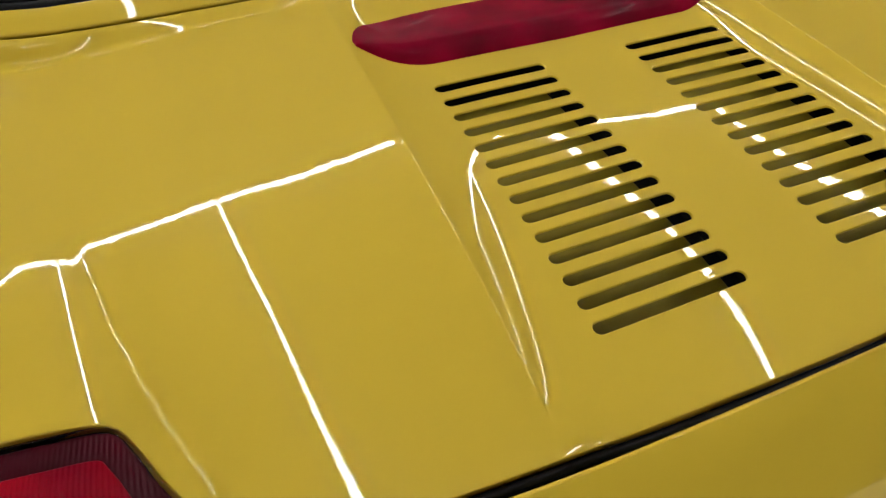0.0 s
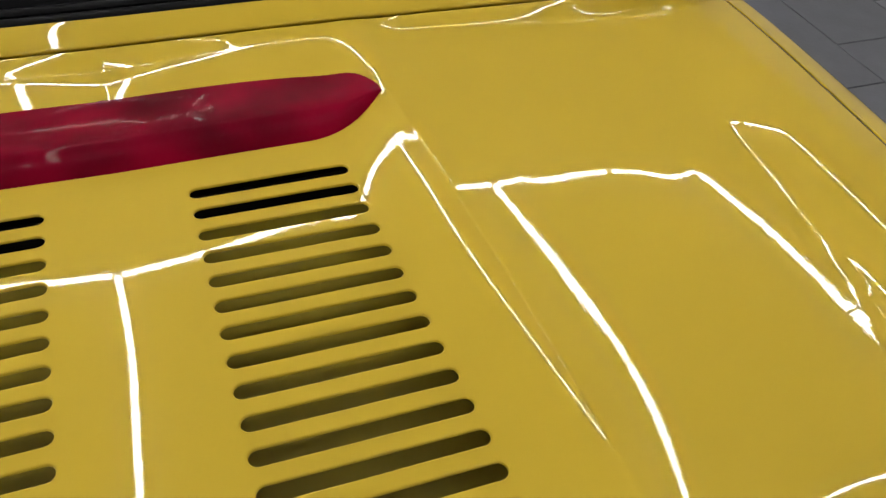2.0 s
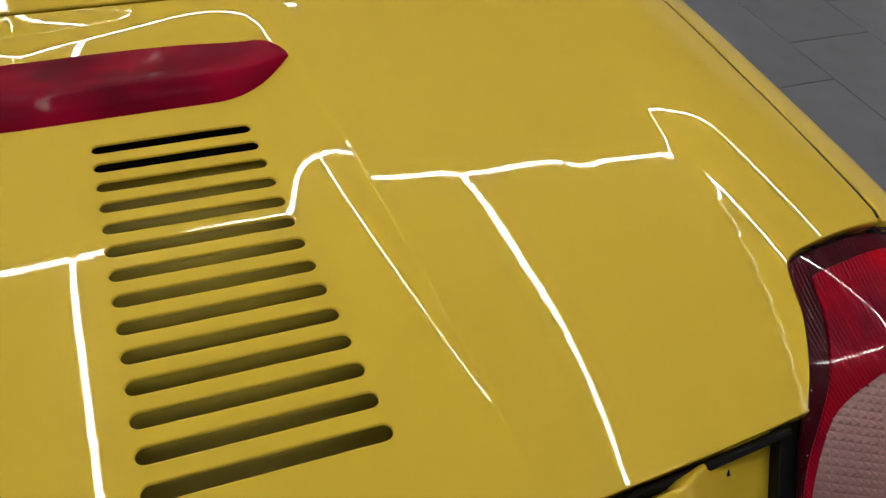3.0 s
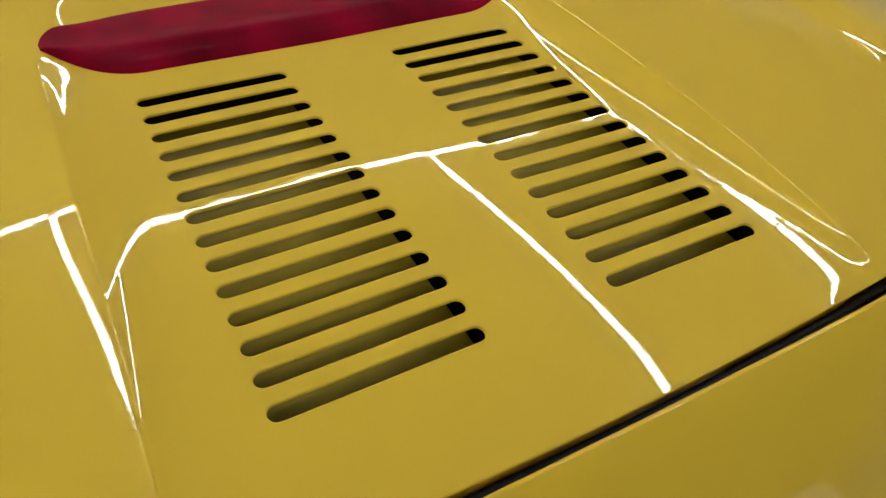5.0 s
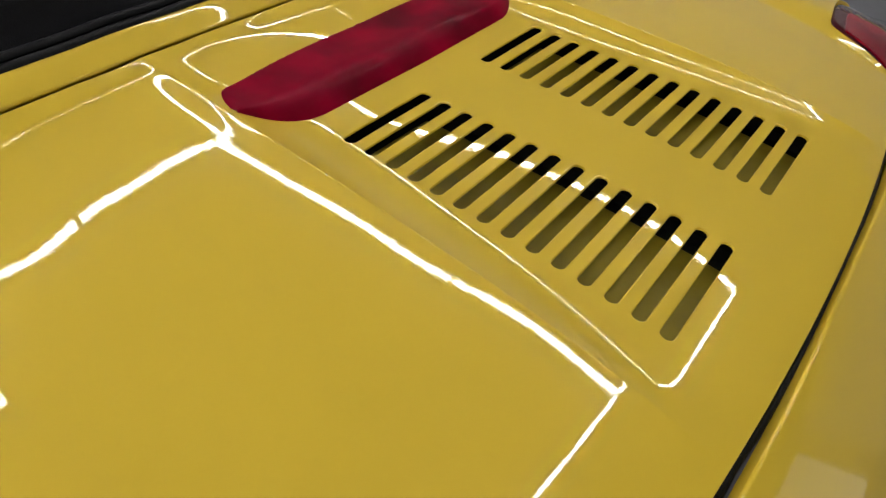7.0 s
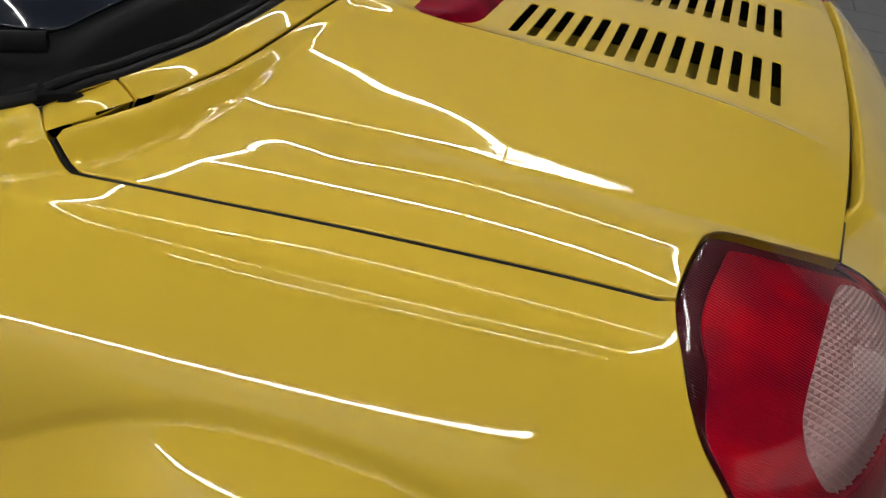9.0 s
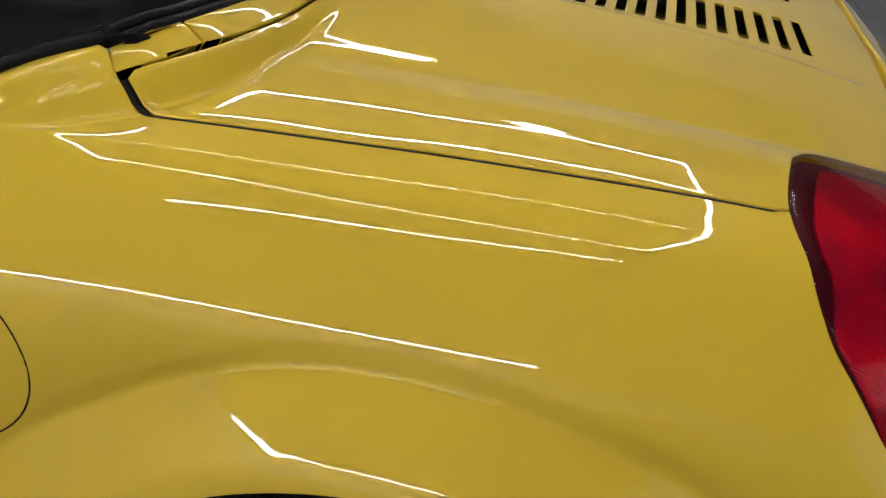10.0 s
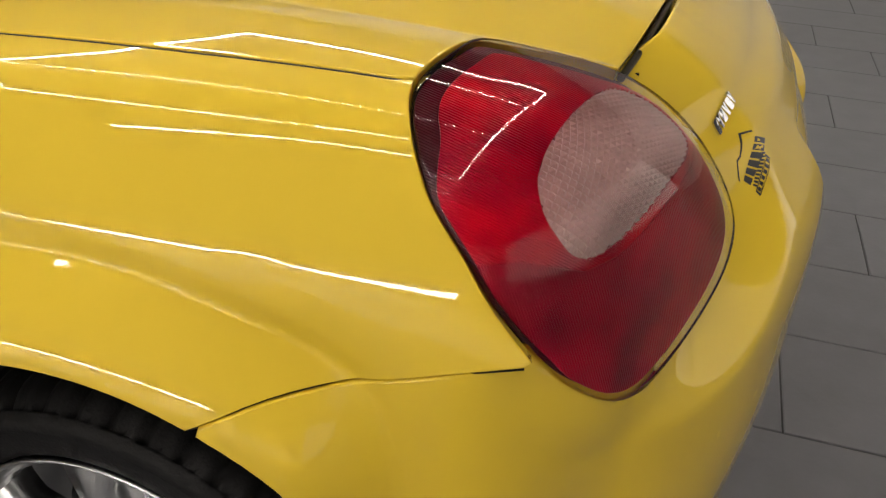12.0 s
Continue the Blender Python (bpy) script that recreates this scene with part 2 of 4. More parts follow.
rail(0.800, [0.7779, 0.7912, 0.8041, 0.8129, 0.8189, 0.8229, 0.8260, 0.8285, 0.8302, 0.8317, 0.8337, 0.8372, 0.8400],
     [0.7539, 0.7573, 0.7618, 0.7661, 0.7700, 0.7734, 0.7760, 0.7777, 0.7781, 0.7779, 0.7766, 0.7722, 0.7716])
rail(0.840, [0.7379, 0.7512, 0.7641, 0.7729, 0.7789, 0.7829, 0.7860, 0.7885, 0.7902, 0.7917, 0.7937, 0.7972, 0.8000],
     [0.7670, 0.7741, 0.7824, 0.7895, 0.7956, 0.8006, 0.8046, 0.8076, 0.8092, 0.8101, 0.8106, 0.8097, 0.8089])
rail(0.900, [0.6805, 0.6930, 0.7052, 0.7136, 0.7192, 0.7231, 0.7259, 0.7283, 0.7299, 0.7313, 0.7332, 0.7365, 0.7392],
     [0.7923, 0.7999, 0.8089, 0.8168, 0.8236, 0.8296, 0.8349, 0.8395, 0.8425, 0.8448, 0.8476, 0.8507, 0.8498])
rail(0.980, [0.6126, 0.6217, 0.6306, 0.6367, 0.6408, 0.6436, 0.6457, 0.6474, 0.6486, 0.6496, 0.6510, 0.6534, 0.6553],
     [0.8113, 0.8136, 0.8159, 0.8178, 0.8200, 0.8229, 0.8269, 0.8327, 0.8384, 0.8441, 0.8539, 0.8717, 0.8709])
rail(1.110, [0.5003, 0.5024, 0.5046, 0.5060, 0.5070, 0.5077, 0.5082, 0.5086, 0.5089, 0.5091, 0.5094, 0.5100, 0.5105],
     [0.8181, 0.8134, 0.8071, 0.8016, 0.7979, 0.7969, 0.7993, 0.8061, 0.8144, 0.8238, 0.8410, 0.8746, 0.8738])
rail(1.310, [0.3050, 0.3050, 0.3050, 0.3050, 0.3050, 0.3050, 0.3050, 0.3050, 0.3050, 0.3050, 0.3050, 0.3050, 0.3050],
     [0.7717, 0.7778, 0.7839, 0.7884, 0.7919, 0.7949, 0.7981, 0.8018, 0.8053, 0.8089, 0.8150, 0.8266, 0.8257])
rail(1.450, [0.1650, 0.1650, 0.1650, 0.1650, 0.1650, 0.1650, 0.1650, 0.1650, 0.1650, 0.1650, 0.1650, 0.1650, 0.1650],
     [0.7349, 0.7465, 0.7591, 0.7689, 0.7763, 0.7817, 0.7854, 0.7876, 0.7886, 0.7890, 0.7891, 0.7884, 0.7875])
ARCH_Y, ARCH_Z = 0.729, 0.201
LIP_Y, LIP_Z, LIP_R = 0.713, 0.351, 0.300
WHEEL_Y, WHEEL_Z = 0.768, 0.229
FLOOR_Z = -0.064
ALONG = Spline(STATIONS)
ACROSS = Spline([r[0] for r in RAILS])
GRID_X = np.array([r[1] for r in RAILS])
GRID_Z = np.array([r[2] for r in RAILS])


DECK = [i for i, r in enumerate(RAILS) if 0.30 < r[0] < 0.5]
MIDDLE = [i for i, r in enumerate(RAILS) if r[0] < 0.2]
ON_DECK, ON_MIDDLE = Spline([RAILS[i][0] for i in DECK]), Spline([RAILS[i][0] for i in MIDDLE])
# the wing's crown carried on inwards: height, slope and bow at the width 0.62
CROWN = np.array([[0.8363, 0.8464, 0.8559, 0.8619, 0.8655, 0.8673, 0.8680, 0.8676, 0.8668, 0.8659, 0.8638, 0.8597, 0.8625], [0.0311, 0.0212, 0.0161, 0.0159, 0.0143, 0.0122, 0.0097, 0.0034, -0.0027, -0.0143, -0.0303, -0.0672, -0.0672], [-1.3056, -1.3889, -1.4722, -1.5278, -1.5000, -1.4167, -1.3056, -1.1389, -1.0000, -0.8333, -0.6389, -0.2778, -0.2778]])


# the sweep up to the edge along the soft top
LIFT_W = np.linspace(0, 0.82, 42)
LIFT = Spline(LIFT_W, np.zeros(42))
EDGE_Y = Spline([0, 0.30, 0.45, 0.55, 0.60, 0.66, 0.70, 0.725, 0.75, 0.78, 0.82], [0.944, 0.943, 0.940, 0.943, 0.949, 0.960, 0.981, 1.004, 1.040, 1.095, 1.175])


TROUGH = Spline([0.20, 0.45, 0.60, 0.80, 1.0], [0.0077, 0.0080, 0.0090, 0.0096, 0.0096])
FLANK_FOOT = Spline([0.20, 0.34, 0.42, 0.52, 0.60, 0.70, 0.80, 1.0], [0.266, 0.260, 0.238, 0.209, 0.197, 0.183, 0.177, 0.177])
FLARE_R, FLARE_UP = 0.525, 0.80


def flare(y, z):
    """How far the wheel arch stands out: a hollow, a crease, a ramp and a rounded shoulder."""
    s = FLARE_R - 0.024 * bell((y - 0.80) / 0.20) - np.hypot(y - ARCH_Y, z - ARCH_Z)
    ramp = 0.5 * (s + np.sqrt(s * s + 0.003**2)) + 0.9 * np.clip(s, 0, 0.07) ** 2 - np.clip(s - 0.056, 0, 0.050) ** 2 / 0.10 - np.maximum(s - 0.106, 0)
    hollow = 0.004 * bell((s + 0.022) / 0.022) + 0.005 * bell((0.60 - y) / 0.12) * bell((s + 0.055) / 0.055)
    return (FLARE_UP * ramp - hollow) * bell((y - 0.42) / 0.09) * bell((1.22 - y) / 0.2) * bell((z - 0.2) / 0.2)


def sweep(w, y):
    """How far along the rise to the soft top a place is: short in the middle, longer at the corners."""
    ahead = y - EDGE_Y(np.minimum(w, 0.82))
    tight = 0.027 + 0.003 * bell((w - 0.54) / 0.10) + 0.010 * bell((w - 0.68) / 0.09)
    return bell((ahead + tight) / tight)


def body(wy):
    """Places on the top and side skin for rows of (w, y); w below zero lies on the car's left."""
    wy = np.atleast_2d(np.asarray(wy, float))
    w, y = np.abs(wy[:, 0]), wy[:, 1]
    la, lw = ALONG.weights(y), ACROSS.weights(w)
    x = ((la @ GRID_X.T) * lw).sum(1)
    z = ((la @ GRID_Z.T) * lw).sum(1)
    # tight folds: round the slotted middle, and in the valley along the wing
    deck = ((la @ GRID_Z[DECK].T) * ON_DECK.weights(w)).sum(1)
    middle = ((la @ GRID_Z[MIDDLE].T) * ON_MIDDLE.weights(w)).sum(1)
    c0, c1, c2 = (la @ CROWN.T).T
    crown = c0 + c1 * (w - 0.62) + c2 * (w - 0.62) ** 2
    # the slotted middle lies in a shallow trough; its flank climbs to a sharp edge along the deck
    lo, hi = FLANK_FOOT(y), 0.2585 + 0.078 * np.clip(0.756 - y, -0.1, 0.46)
    sunk = TROUGH(y) * bell((0.95 - y) / 0.14)
    t = np.clip((w - lo) / (hi - lo), 0, 1)
    up = t ** (2.35 + 0.45 * bell((0.70 - y) / 0.2))
    fold = middle - sunk + (deck - middle + sunk) * up
    k = bell((w - 0.165) / 0.02) * bell((0.335 - w) / 0.025) * bell((y - 0.27) / 0.06) * bell((0.84 - y) / 0.10)
    z = z - sunk * (1 - up)
    z = z + (fold - z) * k
    valley = 0.5 * (deck + crown + np.sqrt((deck - crown) ** 2 + 0.0009**2))
    k = bell((w - 0.44) / 0.04) * bell((0.655 - w) / 0.045) * bell((0.80 - y) / 0.16) * bell((y - 0.30) / 0.06)
    z = z + (valley - z) * k
    z = z + sweep(w, y) * LIFT(np.minimum(w, 0.82)) + 0.013 * bell((y - EDGE_Y(np.minimum(w, 0.82))) / 0.034) * bell((w - 0.665) / 0.03) * bell((0.86 - w) / 0.10)
    # the wing's crown falls a little towards the door
    z = z - 0.17 * np.clip(y - 0.875, 0, 0.25) ** 2 * bell((w - 0.62) / 0.08)
    x = x + flare(y, z) * (w > 0.7)
    return np.stack([np.where(wy[:, 0] < 0, -x, x), y, z], 1)


EDGE_AT = EDGE_Y(LIFT_W)
EDGE_UP = Spline([0, 0.25, 0.45, 0.55, 0.62, 0.66, 0.70, 0.735, 0.82], [0.887, 0.887, 0.886, 0.886, 0.8875, 0.8875, 0.885, 0.877, 0.845])(LIFT_W)
LIFT_Z = (EDGE_UP - body(np.stack([LIFT_W, EDGE_AT], 1))[:, 2]) * bell((0.79 - LIFT_W) / 0.060)
for _ in range(3):
    LIFT_Z[1:-1] = (LIFT_Z[:-2] + 2 * LIFT_Z[1:-1] + LIFT_Z[2:]) / 4
LIFT.v = LIFT_Z


def lowered(skin, drop):
    return lambda uv: skin(uv) - np.array([0, 0, drop])


# a table of the side's breadth by y and z
SIDE_YS, SIDE_ZS = np.linspace(0.14, 0.72, 59), np.linspace(0.16, 0.80, 65)
SIDE_TABLE = []
for yy in SIDE_YS:
    ws = np.linspace(0.70, 1.45, 240)
    sp = body(np.stack([ws, np.full(240, yy)], 1))
    SIDE_TABLE.append(np.interp(SIDE_ZS, sp[::-1, 2], sp[::-1, 0]))
SIDE_TABLE = np.array(SIDE_TABLE)


def side_x(y, z):
    i = np.clip((y - SIDE_YS[0]) / (SIDE_YS[1] - SIDE_YS[0]), 0, len(SIDE_YS) - 1.001)
    j = np.clip((z - SIDE_ZS[0]) / (SIDE_ZS[1] - SIDE_ZS[0]), 0, len(SIDE_ZS) - 1.001)
    a, b = i.astype(int), j.astype(int)
    u, v = i - a, j - b
    t = SIDE_TABLE
    return (t[a, b] * (1 - u) + t[a + 1, b] * u) * (1 - v) + (t[a, b + 1] * (1 - u) + t[a + 1, b + 1] * u) * v


# a tail lamp in its own frame: p across, q up, bulging along its normal
LAMP_O = np.array([-0.64, 0.33, 0.75])
LAMP_A = np.array([0.91111, -0.41216, 0.0])
LAMP_B = np.array([0.25083, 0.55448, 0.79350])
LAMP_N = np.array([-0.32705, -0.72297, 0.60857])
def top_corner(p, q):
    return bell((q - 0.05) / 0.10) * bell((0.025 - p) / 0.08)


def settled(points):
    """The lamp's top corner drawn in."""
    return [(p + 0.007 * k, q + 0.002 * k) for p, q in points for k in [top_corner(p, q)]]


LAMP_RING = rounded(settled([(0.003, 0.171), (-0.042, 0.164), (-0.083, 0.155), (-0.113, 0.143), (-0.134, 0.126), (-0.148, 0.104), (-0.156, 0.082), (-0.160, 0.054), (-0.157, 0.016), (-0.149, -0.025), (-0.134, -0.062), (-0.113, -0.096), (-0.089, -0.126), (-0.044, -0.159), (0.007, -0.174), (0.066, -0.166), (0.126, -0.141), (0.171, -0.112), (0.197, -0.085), (0.204, -0.050), (0.186, 0.004), (0.158, 0.046), (0.136, 0.073), (0.112, 0.095), (0.080, 0.118), (0.046, 0.143), (0.026, 0.160)]), 0.007)


def lamp_height(p, q):
    h = 0.0572 - 0.0597 * p + 0.0855 * q - 1.4675 * p * p - 1.114 * p * q - 4.1629 * q * q
    h = h + 5.3696 * p**3 - 0.9275 * p * p * q + 0.067 * p * q * q - 3.7627 * q**3
    h = h - 0.004 * top_corner(p, q)
    return h - 18.3115 * p**4 - 2.4482 * p**3 * q + 46.6764 * p * p * q * q + 33.7049 * p * q**3 + 31.2504 * q**4


def lamp_skin(pq, lift=0.0):
    pq = np.atleast_2d(np.asarray(pq, float))
    p, q = pq.T
    h = lamp_height(p, q) + lift
    return LAMP_O + p[:, None] * LAMP_A + q[:, None] * LAMP_B + h[:, None] * LAMP_N


# the rear end: round by a (radians from the tail's middle), down by z
REAR = Spline(
    [0.15, 0.28, 0.40, 0.50, 0.57, 0.60, 0.63, 0.66, 0.69, 0.72, 0.738, 0.747, 0.758, 0.775, 0.80, 0.82, 0.832, 0.840],
    np.array([
        [0.094, 0.076, 0.067, 0.066, 0.066, 0.068, 0.078, 0.099, 0.126, 0.149, 0.166, 0.180, 0.195, 0.211, 0.238, 0.263, 0.281, 0.297],
        [0.780, 0.800, 0.805, 0.805, 0.803, 0.800, 0.800, 0.800, 0.790, 0.785, 0.780, 0.780, 0.775, 0.770, 0.765, 0.755, 0.752, 0.750],
        [2.450, 2.450, 2.450, 2.450, 2.450, 2.420, 2.400, 2.365, 2.434, 2.480, 2.548, 2.598, 2.678, 2.837, 3.020, 3.300, 3.400, 3.400],
    ]).T,
)


EDGE_X = np.linspace(0, 0.6, 25)
EDGE_Z = body(np.stack([EDGE_X, 0.303 + 0.11 * EDGE_X**2], 1))[:, 2]


def tail(az, plain=False):
    az = np.atleast_2d(np.asarray(az, float))
    a, z = az[:, 0], az[:, 1]
    s, c = np.abs(np.sin(a)), np.abs(np.cos(a))
    zp = z + bell((z - 0.77) / 0.05) * (0.839 - np.interp(0.755 * s**0.6, EDGE_X, EDGE_Z))
    y0, xs, n = REAR(zp).T
    k = 2 / n
    x, y = xs * s**k, 0.66 - (0.66 - y0) * c**k
    y = y + 0.02 * bell((0.215 - x) / 0.03) * bell((0.69 - z) / 0.03) * bell((z - 0.45) / 0.03)
    f = bell((y - 0.26) / 0.14) * bell((s - 0.55) / 0.35)
    x = x * (1 - f) + side_x(y, z) * f
    pts = np.stack([np.where(a < 0, -x, x), y, z], 1)
    return pts if plain else hug(pts)


# how far the rear end must move at each place of the lamp's rim to meet it
ga, gz = np.meshgrid(np.linspace(-1.45, -0.35, 111), np.linspace(0.50, 0.86, 91))
FLAT = tail(np.stack([ga.ravel(), gz.ravel()], 1), True) - LAMP_O
FLAT = np.stack([FLAT @ LAMP_A, FLAT @ LAMP_B, FLAT @ LAMP_N], 1)
NEED = []
for p, q in LAMP_RING:
    d2 = (FLAT[:, 0] - p) ** 2 + (FLAT[:, 1] - q) ** 2
    near = np.argsort(d2)[:6]
    NEED.append(lamp_height(p, q) - 0.007 - 0.024 * bell((p - 0.02) / 0.12) - np.average(FLAT[near, 2], weights=1 / (d2[near] + 1e-6)))
# the rim's stretch along the engine lid and the wing asks nothing of the rear end
NEED = np.array(NEED) * bell((0.06 + 0.9 * LAMP_RING[:, 0] - LAMP_RING[:, 1]) / 0.09)
for _ in range(6):
    NEED = (np.roll(NEED, 1) + 2 * NEED + np.roll(NEED, -1)) / 4


def hug(pts):
    """Draws a skin in to meet the tail lamps' rims."""
    m = pts * [1, 1, 1]
    m[:, 0] = -np.abs(m[:, 0])
    rel = m - LAMP_O
    p, q = rel @ LAMP_A, rel @ LAMP_B
    near = (np.abs(p) < 0.32) & (np.abs(q) < 0.30) & (pts[:, 2] > 0.45)
    if near.any():
        pq = np.stack([p[near], q[near]], 1)
        d2 = ((pq[:, None] - LAMP_RING[None]) ** 2).sum(2)
        w = 1 / (d2 + 1e-5) ** 2
        need = (w @ NEED) / w.sum(1)
        dist = away(LAMP_RING, pq)
        held = inside(LAMP_RING, pq)
        # a ledge round the lamp, wide towards the tail and narrow below, ending in a soft edge
        reach = 0.045 + 0.055 * bell((pq[:, 0] + 0.02) / 0.20)
        k = 1 - (np.where(held, 0, dist) / reach) ** 2
        k = 0.5 * (k + np.sqrt(k * k + 0.02))
        sink = 0.03 * bell(np.where(held, dist, 0) / 0.04)
        m[near] += (need * k - sink)[:, None] * LAMP_N
    m[:, 0] = np.where(pts[:, 0] > 0, -m[:, 0], m[:, 0])
    return m


def tail_a(y, z):
    """The angle at which the rear end's side reaches a place along the car."""
    y0, _, n = REAR(np.array([z]))[0]
    return math.acos(min(1.0, ((0.66 - y) / (0.66 - y0)) ** (n / 2)))


def normals_of(skin, uv, hub):
    e = 2e-4
    du = skin(uv + [e, 0]) - skin(uv - [e, 0])
    dv = skin(uv + [0, e]) - skin(uv - [0, e])
    n = np.cross(du, dv)
    n /= np.maximum(np.linalg.norm(n, axis=1, keepdims=True), 1e-12)
    flip = ((skin(uv) - hub) * n).sum(1) < 0
    n[flip] *= -1
    return n


def link(name, verts, faces, mat, parent=None, label="", normals=None, smooth=True):
    me = bpy.data.meshes.new(name)
    me.from_pydata([tuple(v) for v in verts], [], [tuple(int(i) for i in f) for f in faces])
    me.materials.append(mat)
    if smooth:
        me.polygons.foreach_set("use_smooth", [True] * len(me.polygons))
    if normals is not None:
        me.normals_split_custom_set_from_vertices([tuple(n) for n in normals])
    me.update()
    ob = new(name, me)
    if parent:
        ob.parent = parent
    if label:
        tagged(ob, label)
    return ob


def part(name, bm, mat, parent=None, label="", smooth=False):
    me = bpy.data.meshes.new(name)
    bmesh.ops.recalc_face_normals(bm, faces=bm.faces)
    bm.to_mesh(me)
    bm.free()
    me.materials.append(mat)
    if smooth:
        me.polygons.foreach_set("use_smooth", [True] * len(me.polygons))
    ob = new(name, me)
    if parent:
        ob.parent = parent
    if label:
        tagged(ob, label)
    return ob


from mathutils.geometry import delaunay_2d_cdt


def panel(name, skin, outline, mat, parent=None, label="", holes=(), grid=0.012, lip=0.0018, depth=0.012, hub=(0, 0.8, 0.35), hole_depth=None, lines=()):
    """A sheet-metal panel: a stretch of a skin within an outline, less holes, with its edges rolled in."""
    loops = [np.asarray(outline)] + [np.asarray(h) for h in holes]
    lo, hi = loops[0].min(0), loops[0].max(0)
    gx, gy = np.meshgrid(np.arange(lo[0], hi[0], grid), np.arange(lo[1], hi[1], grid))
    pts = np.stack([gx.ravel(), gy.ravel()], 1)
    pts = pts[inside(loops[0], pts)]
    pts = pts[away(loops[0], pts) > grid * 0.45]
    for h in loops[1:]:
        near = (pts[:, 0] > h[:, 0].min() - grid) & (pts[:, 0] < h[:, 0].max() + grid) & (pts[:, 1] > h[:, 1].min() - grid) & (pts[:, 1] < h[:, 1].max() + grid)
        bad = np.zeros(len(pts), bool)
        sub = pts[near]
        bad[near] = inside(h, sub) | (away(h, sub) < min(grid * 0.45, 0.004))
        pts = pts[~bad]
    for ln in lines:
        ln = np.asarray(ln)
        gone = np.zeros(len(pts), bool)
        near = (pts[:, 0] > ln[:, 0].min() - grid) & (pts[:, 0] < ln[:, 0].max() + grid)
        gone[near] = away(np.vstack([ln, ln[::-1]]), pts[near]) < 0.0035
        pts = pts[~gone]
    flat, edges, n = [], [], 0
    for lp in loops:
        flat += [Vector(p) for p in lp]
        edges += [(n + i, n + (i + 1) % len(lp)) for i in range(len(lp))]
        n += len(lp)
    for ln in lines:
        flat += [Vector(p) for p in ln]
        edges += [(n + i, n + i + 1) for i in range(len(ln) - 1)]
        n += len(ln)
    flat += [Vector(p) for p in pts]
    v2, _, tris, made, *_ = delaunay_2d_cdt(flat, edges, [], 1, 1e-7)
    index = {i: n for n, src in enumerate(made) for i in src}
    uv = np.array([tuple(v) for v in v2])
    mid = np.array([uv[list(t)].mean(0) for t in tris])
    keep = inside(loops[0], mid)
    for h in loops[1:]:
        keep &= ~inside(h, mid)
    tris = [t for t, k in zip(tris, keep) if k]
    hub = np.array(hub, float)
    verts, nors = list(skin(uv)), list(normals_of(skin, uv, hub))
    va, na = np.array(verts), np.array(nors)
    faces = []
    for t in tris:
        a, b, c = (va[i] for i in t)
        faces.append(tuple(t) if np.cross(b - a, c - a) @ na[t[0]] > 0 else tuple(t)[::-1])
    for k, lp in enumerate(loops):
        area = 0.5 * np.sum(lp[:, 0] * np.roll(lp[:, 1], -1) - np.roll(lp[:, 0], -1) * lp[:, 1])
        tan = np.roll(lp, -1, 0) - np.roll(lp, 1, 0)
        out2 = np.stack([tan[:, 1], -tan[:, 0]], 1) * np.sign(area)
        if k:
            out2 = -out2
        out2 /= np.maximum(np.linalg.norm(out2, axis=1, keepdims=True), 1e-12)
        p3, n3 = skin(lp), normals_of(skin, lp, hub)
        t3 = skin(lp + out2 * 1e-3) - p3
        along = np.roll(p3, -1, 0) - np.roll(p3, 1, 0)
        along /= np.maximum(np.linalg.norm(along, axis=1, keepdims=True), 1e-12)
        t3 -= (t3 * along).sum(1, keepdims=True) * along
        t3 -= (t3 * n3).sum(1, keepdims=True) * n3
        t3 /= np.maximum(np.linalg.norm(t3, axis=1, keepdims=True), 1e-12)
        rings = [(p3, n3)]
        for f in (30, 60, 90):
            s, c = math.sin(radians(f)), math.cos(radians(f))
            rings.append((p3 + t3 * lip * s - n3 * lip * (1 - c), n3 * c + t3 * s))
        deep = depth if k == 0 or hole_depth is None else hole_depth
        rings.append((rings[-1][0] - n3 * deep, t3))
        m = len(lp)
        start = sum(len(q) for q in loops[:k])
        rows = [[index[start + i] for i in range(m)]]
        for p, nn in rings[1:]:
            rows.append(list(range(len(verts), len(verts) + m)))
            verts += list(p)
            nors += list(nn)
        for low, high in zip(rows, rows[1:]):
            for i in range(m):
                j = (i + 1) % m
                quad = (low[i], low[j], high[j], high[i])
                a, b, c = verts[quad[0]], verts[quad[1]], verts[quad[2]]
                want = nors[quad[0]] + nors[quad[2]]
                faces.append(quad if np.cross(b - a, c - a) @ want > 0 else quad[::-1])
    return link(name, verts, faces, mat, parent, label, normals=nors)


def box(bm, lo, hi, bevel=0.0):
    g = bmesh.ops.create_cube(bm, size=1.0)
    lo, hi = Vector(lo), Vector(hi)
    for v in g["verts"]:
        v.co = Vector([lo[i] + (v.co[i] + 0.5) * (hi[i] - lo[i]) for i in range(3)])
    if bevel:
        es = list({e for v in g["verts"] for e in v.link_edges})
        bmesh.ops.bevel(bm, geom=es, offset=bevel, segments=2, profile=0.6, affect="EDGES")


def thing(name, label, category, group=""):
    return tagged(new(name), label, category, group)


# ---- the room ----
X0, X1, Y0, Y1 = -9.6, 5.5, -5.0, 8.0


def slab(name, lo, hi, mat, label):
    bm = bmesh.new()
    box(bm, lo, hi)
    return tagged(part(name, bm, mat), label, kind="structure")


